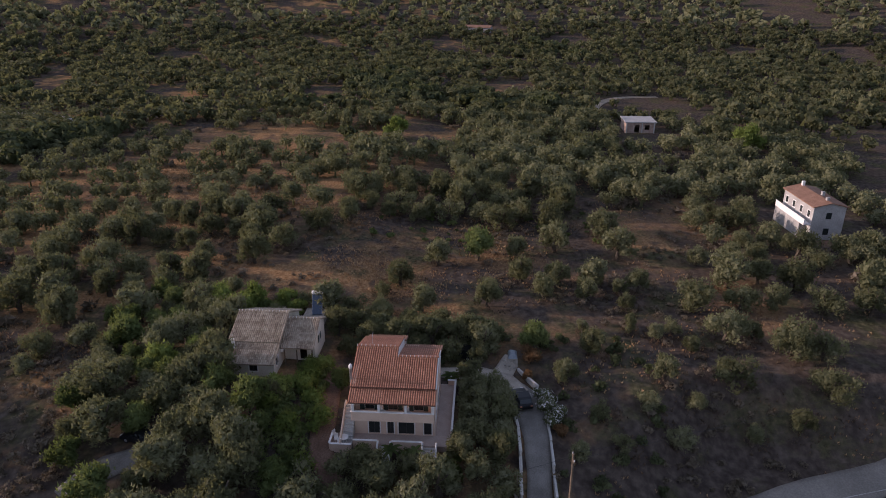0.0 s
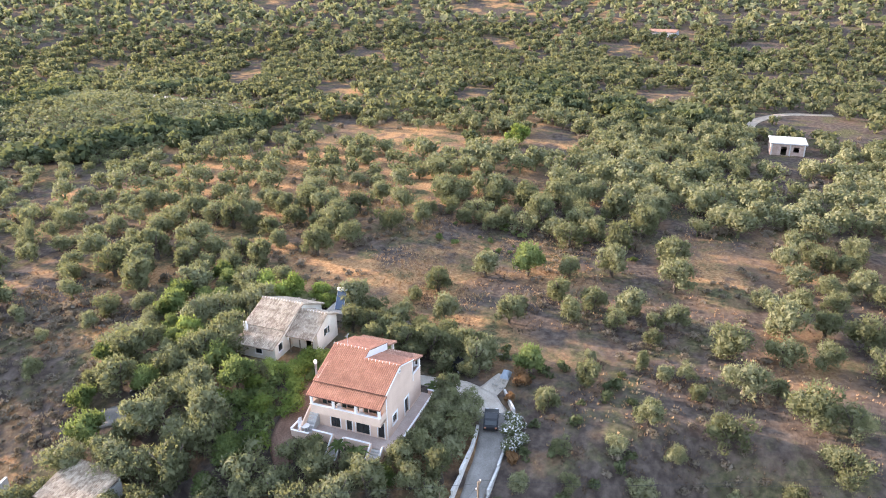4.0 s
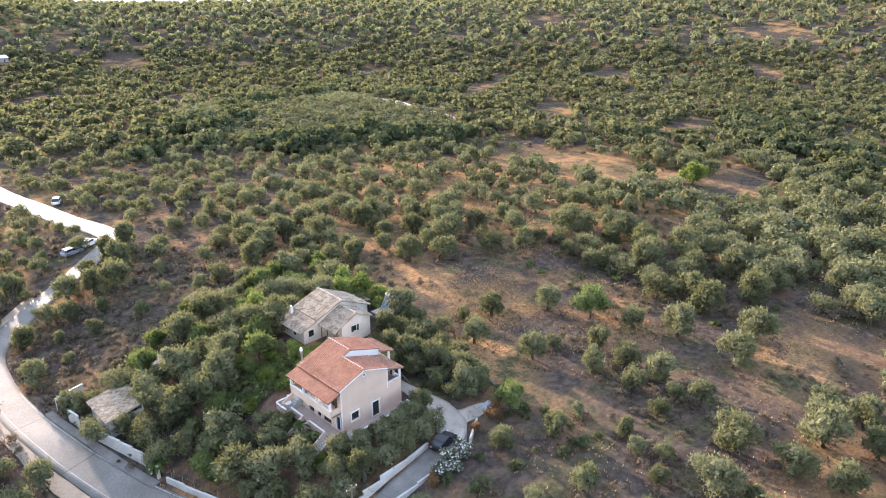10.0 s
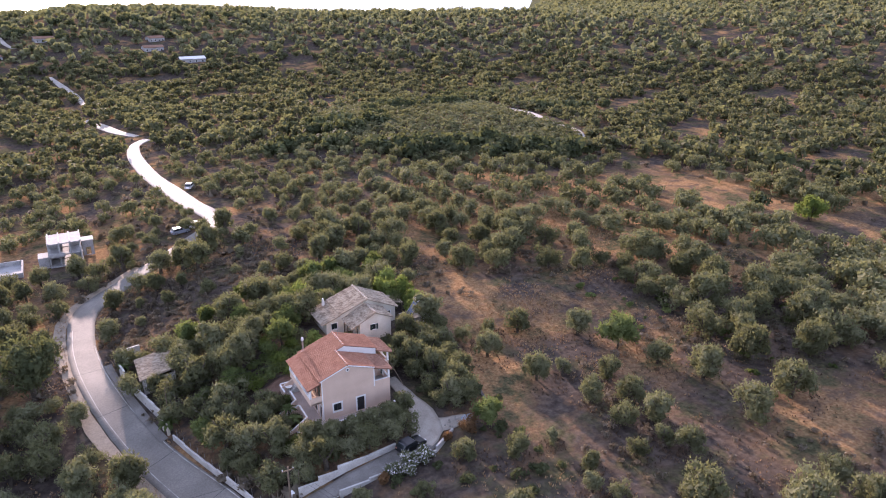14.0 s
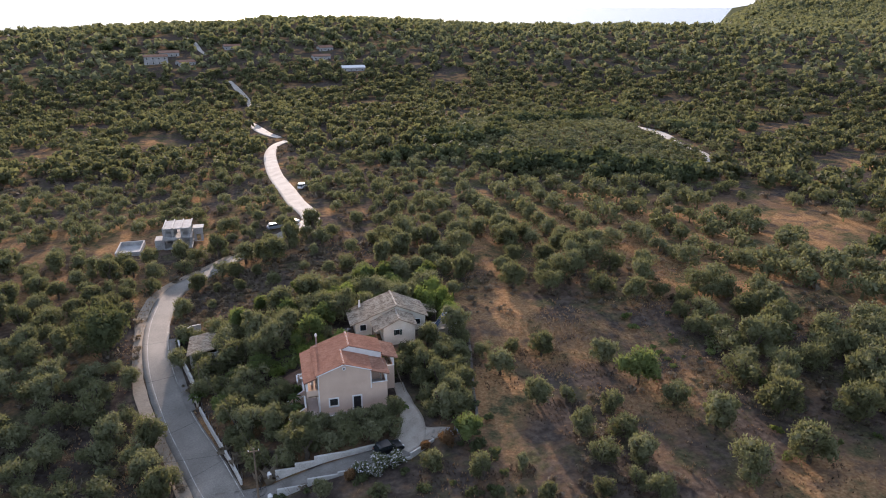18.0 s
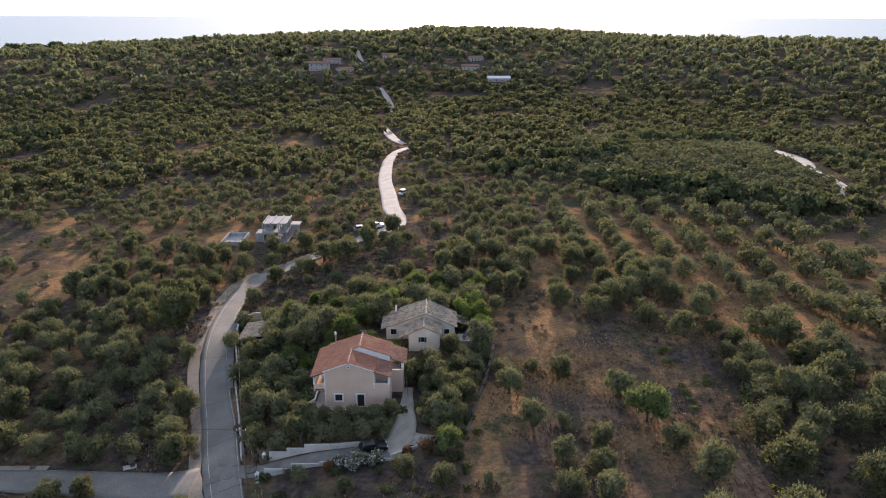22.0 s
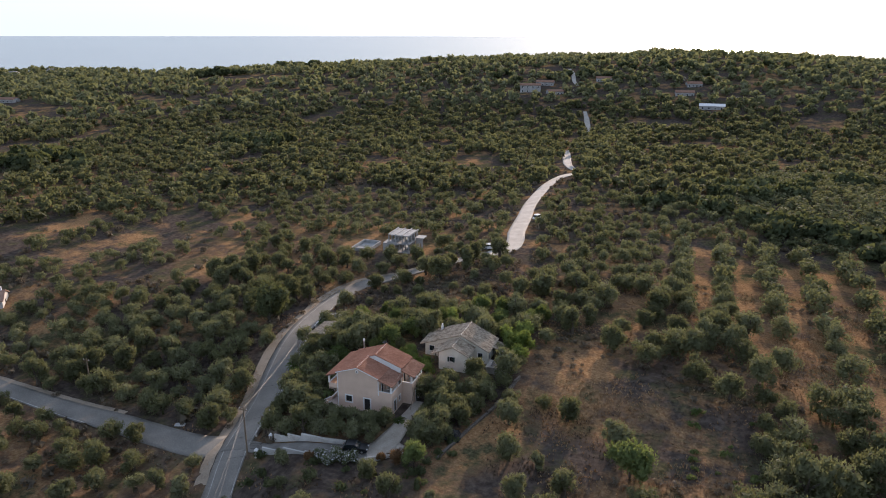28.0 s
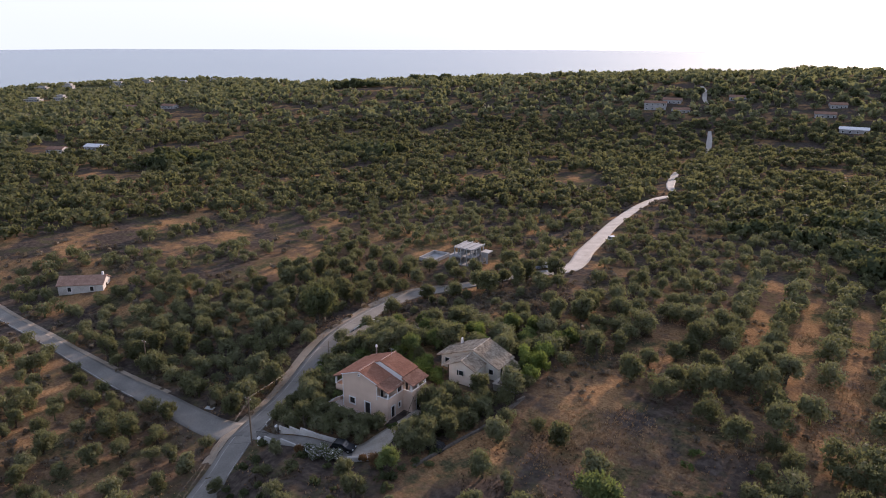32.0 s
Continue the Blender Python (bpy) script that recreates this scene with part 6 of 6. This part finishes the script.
wpart("roof_slab", box(143.9, 152.5, -54.7, -45.5, zb + 3.0, zb + 3.3, 0.02), M_FRAME, bh)
for y in (-54.1, -50.6, -46.1):
    wpart("column", box(144.2, 144.5, y - 0.15, y + 0.15, zb - 0.5, zb + 3.0), M_CONC, bh)
gable_house("hut", "small hut with a red roof in the groves", 164.5, 48.7, 30, 4.5, 3.5, 2.2, 0.4, M_WHITE, M_TILE, 1, 1)
for k, (x, y, long, tall, turn) in enumerate(HAMLET):
    gable_house("farmhouse", "distant white house among the groves", x, y, turn, long, 7.5, tall, 0.3, M_GREYWHITE, M_WHITE if k in (3, 8) else M_FADED, 2 if tall > 5 else 1, 4)
for x, y, w, d, tall in VILLAS:
    w, d, tall = w * 0.62, d * 0.62, tall * 0.7
    fl = thing("flat_roofed_villa", "white flat-roofed villa near the coast", "house", x, y, drop(x, y), 30, "coastal villas")
    part("wall", box(-w / 2, w / 2, -d / 2, d / 2, -2, tall * 0.6, 0.1), M_GREYWHITE, fl)
    part("upper_storey", box(-w / 4, w / 3, -d / 2 + 1, d / 2 - 1, tall * 0.6, tall, 0.1), M_GREYWHITE, fl)
    part("parapet", box(-w / 2 - 0.2, w / 2 + 0.2, -d / 2 - 0.2, d / 2 + 0.2, tall * 0.6 - 0.4, tall * 0.6, 0.05), M_CREAM, fl)
    for k in range(6):
        part("window", box(-w / 2 + w * (k + 0.3) / 6, -w / 2 + w * (k + 0.7) / 6, -d / 2 - 0.05, -d / 2 + 0.05, 0.8, 2.3), M_GLASS, fl)

# ---- scrub, grass and clods ----
def tufts(name, label, spots, blades, tall, material, category):
    """Many little tufts in one mesh: each a few bent blades."""
    rng = np.random.default_rng(len(spots))
    n = len(spots) * blades
    base = np.repeat(np.asarray(spots), blades, 0)
    z = ground_z(base[:, 0], base[:, 1])
    a = rng.uniform(0, math.tau, n)
    d = np.stack([np.cos(a), np.sin(a), np.zeros(n)], 1)
    side = np.stack([-np.sin(a), np.cos(a), np.zeros(n)], 1)
    h = (tall * rng.uniform(0.5, 1.3, n))[:, None]
    p = np.stack([base[:, 0], base[:, 1], z - 0.05], 1) + d * rng.uniform(0, 0.16, n)[:, None]
    tip = p + d * h * 0.5 + np.array([0, 0, 1]) * h
    w = h * 0.22
    q = np.stack([p - side * w, p + side * w, tip + side * w * 0.35, tip - side * w * 0.35], 1).reshape(-1, 3)
    return tagged(new(name, mesh_from(name, q, np.arange(len(q)).reshape(-1, 4), material)), label, category, kind="stuff")


M_STRAW = shader("straw", ((0.22, 0.13, 0.065), (0.34, 0.21, 0.1), (0.46, 0.32, 0.17)), scale=0.15, fine=2, rough=0.9, bump=0, per_island=0.35)
rng = np.random.default_rng(77)
spots = []
while len(spots) < 15000:
    x, y = rng.uniform(-40, 100), rng.uniform(-62, 75)
    drift = noise.noise(Vector((x * 0.06, y * 0.06, 0.0))) + 0.35 * noise.noise(Vector((x * 0.3, y * 0.3, 5.0)))
    if drift > 0.12 + 0.25 * rng.random() - 0.15 and not in_garden(x, y) and (y > -8 or rng.random() < 0.35):
        spots.append((x, y))
spots = [s for k, s in enumerate(spots) if clear(s[0], s[1], 0.3)]
tufts("dry_grass", "straw-coloured dry grass in drifts over the field", spots, 5, 0.22, M_STRAW, "dry grass")
M_SCRUB = leaf("scrub_leaves", (0.09, 0.076, 0.054), (0.145, 0.123, 0.09), (0.215, 0.184, 0.14), (0.18, 0.14, 0.08))
low = [(foliage(np.random.default_rng(500 + s), 0.8, 0.0, 0.75, 110, 0.12, lobes=5), 0.8) for s in range(5)]
spots = []
for x, y in scatter(31, -60, 100, -62, 80, 2.1, 0.55, 0.5):
    dense = noise.noise(Vector((x * 0.045, y * 0.045, 21.0)))
    brown = -22 < x < 14 and 36 < y < 60
    if (dense > 0.12 or brown or (x < -12 and rng.random() < 0.35)) and not in_garden(x, y) and (off_roads(x, y, 0.3) if brown else clear(x, y, 0.4)) and not (-5 < x < 14 and -8 < y < 10):
        spots.append((x, y, rng.uniform(0.8, 2.2)))
for x, y in scatter(32, -24, 14, 37, 60, 1.25, 0.7, 0.5):
    if not in_garden(x, y) and off_roads(x, y, 0.5):
        spots.append((x, y, rng.uniform(0.6, 1.8)))
brambles = [(x, y, rng.uniform(1.2, 2.8)) for x, y in scatter(41, -8, 22, -25, -13.2, 2.2, 0.26, 0.5) if clear(x, y, 0.3)]
brambles += [(x, y, rng.uniform(1.2, 2.4)) for x, y in scatter(42, 15, 23, -12, 14, 2.4, 0.5, 0.5) if clear(x, y, 0.6)]
woods("brambles", "dark low bushes on the bank beside the driveway", brambles, [(foliage(np.random.default_rng(520 + s), 0.9, 0.0, 0.9, 260, 0.115, lobes=6), 0.9) for s in range(4)], M_OAK, "bushes")
woods("scrub", "low brownish scrub between the trees", spots, low, M_SCRUB, "scrub")
under = []
for x, y in scatter(33, -150, 170, -70, 210, 3.4, 0.62, 0.5):
    if not open_land(x, y) and not in_garden(x, y) and not maquis(x, y) and not (in_rows(x, y) and abs((x - 51) % 9.6 - 4.8) < 3) and not ((x > 46 and -20 < y < 120 or x < -20 and 44 < y < 118) and rng.random() < 0.75) and noise.noise(Vector((x * 0.06, y * 0.06, 31.0))) > -0.12 and clear(x, y, 0.8):
        under.append((x, y, rng.uniform(1.2, 3.4)))
woods("undergrowth", "low grey-brown undergrowth between the olive trees", under, [(foliage(np.random.default_rng(540 + s), 0.9, 0.0, 0.8, 44, 0.22, lobes=6), 0.9) for s in range(5)], M_SCRUB, "undergrowth")
vines = [(x, y, rng.uniform(1.5, 2.6)) for x, y in scatter(44, -5, 10.5, 14.0, 18.2, 1.0, 0.85, 0.5) if y < 16.6 or x < 6.5]
woods("vine_patch", "rambling bright green vines on the ground beside the cottage", vines, [(foliage(np.random.default_rng(570 + s), 0.9, 0.0, 0.85, 190, 0.11, lobes=6), 0.9) for s in range(3)], M_GREEN, "vines")
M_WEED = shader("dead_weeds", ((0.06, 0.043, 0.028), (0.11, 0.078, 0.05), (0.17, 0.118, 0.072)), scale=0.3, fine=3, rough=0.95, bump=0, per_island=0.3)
weeds = []
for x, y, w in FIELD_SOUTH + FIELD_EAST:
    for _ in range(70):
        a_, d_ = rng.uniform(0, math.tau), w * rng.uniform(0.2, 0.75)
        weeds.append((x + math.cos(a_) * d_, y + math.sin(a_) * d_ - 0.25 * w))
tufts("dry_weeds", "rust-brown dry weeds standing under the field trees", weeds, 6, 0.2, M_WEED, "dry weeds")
green = [(x, y, rng.uniform(1.0, 2.6)) for x, y in scatter(43, 56, 84, -24, 16, 2.3, 0.4, 0.5) if noise.noise(Vector((x * 0.1, y * 0.1, 8.0))) > -0.1]
woods("green_weeds", "fresh green brambles between the eastern olive trees", green, [(foliage(np.random.default_rng(560 + s), 0.9, 0.0, 0.7, 150, 0.13, lobes=6), 0.9) for s in range(3)], M_GREEN, "brambles")
clods, faces = [], []
for _ in range(900):
    x, y = rng.normal(52, 7), rng.normal(12, 11)
    s = rng.uniform(0.05, 0.17)
    z = drop(x, y) + s * 0.3
    b0 = len(clods)
    clods += [(x + s * rng.uniform(0.7, 1.2), y, z), (x, y + s, z), (x - s, y, z), (x, y - s * rng.uniform(0.7, 1.2), z), (x, y, z + s * 0.75), (x, y, z - s)]
    faces += [(b0 + i, b0 + (i + 1) % 4, b0 + k) for k in (4, 5) for i in range(4)]
tagged(new("clods", mesh_from("clods", clods, faces, M_SOIL)), "broken soil clods and stones on the bare field", "stones", kind="stuff")
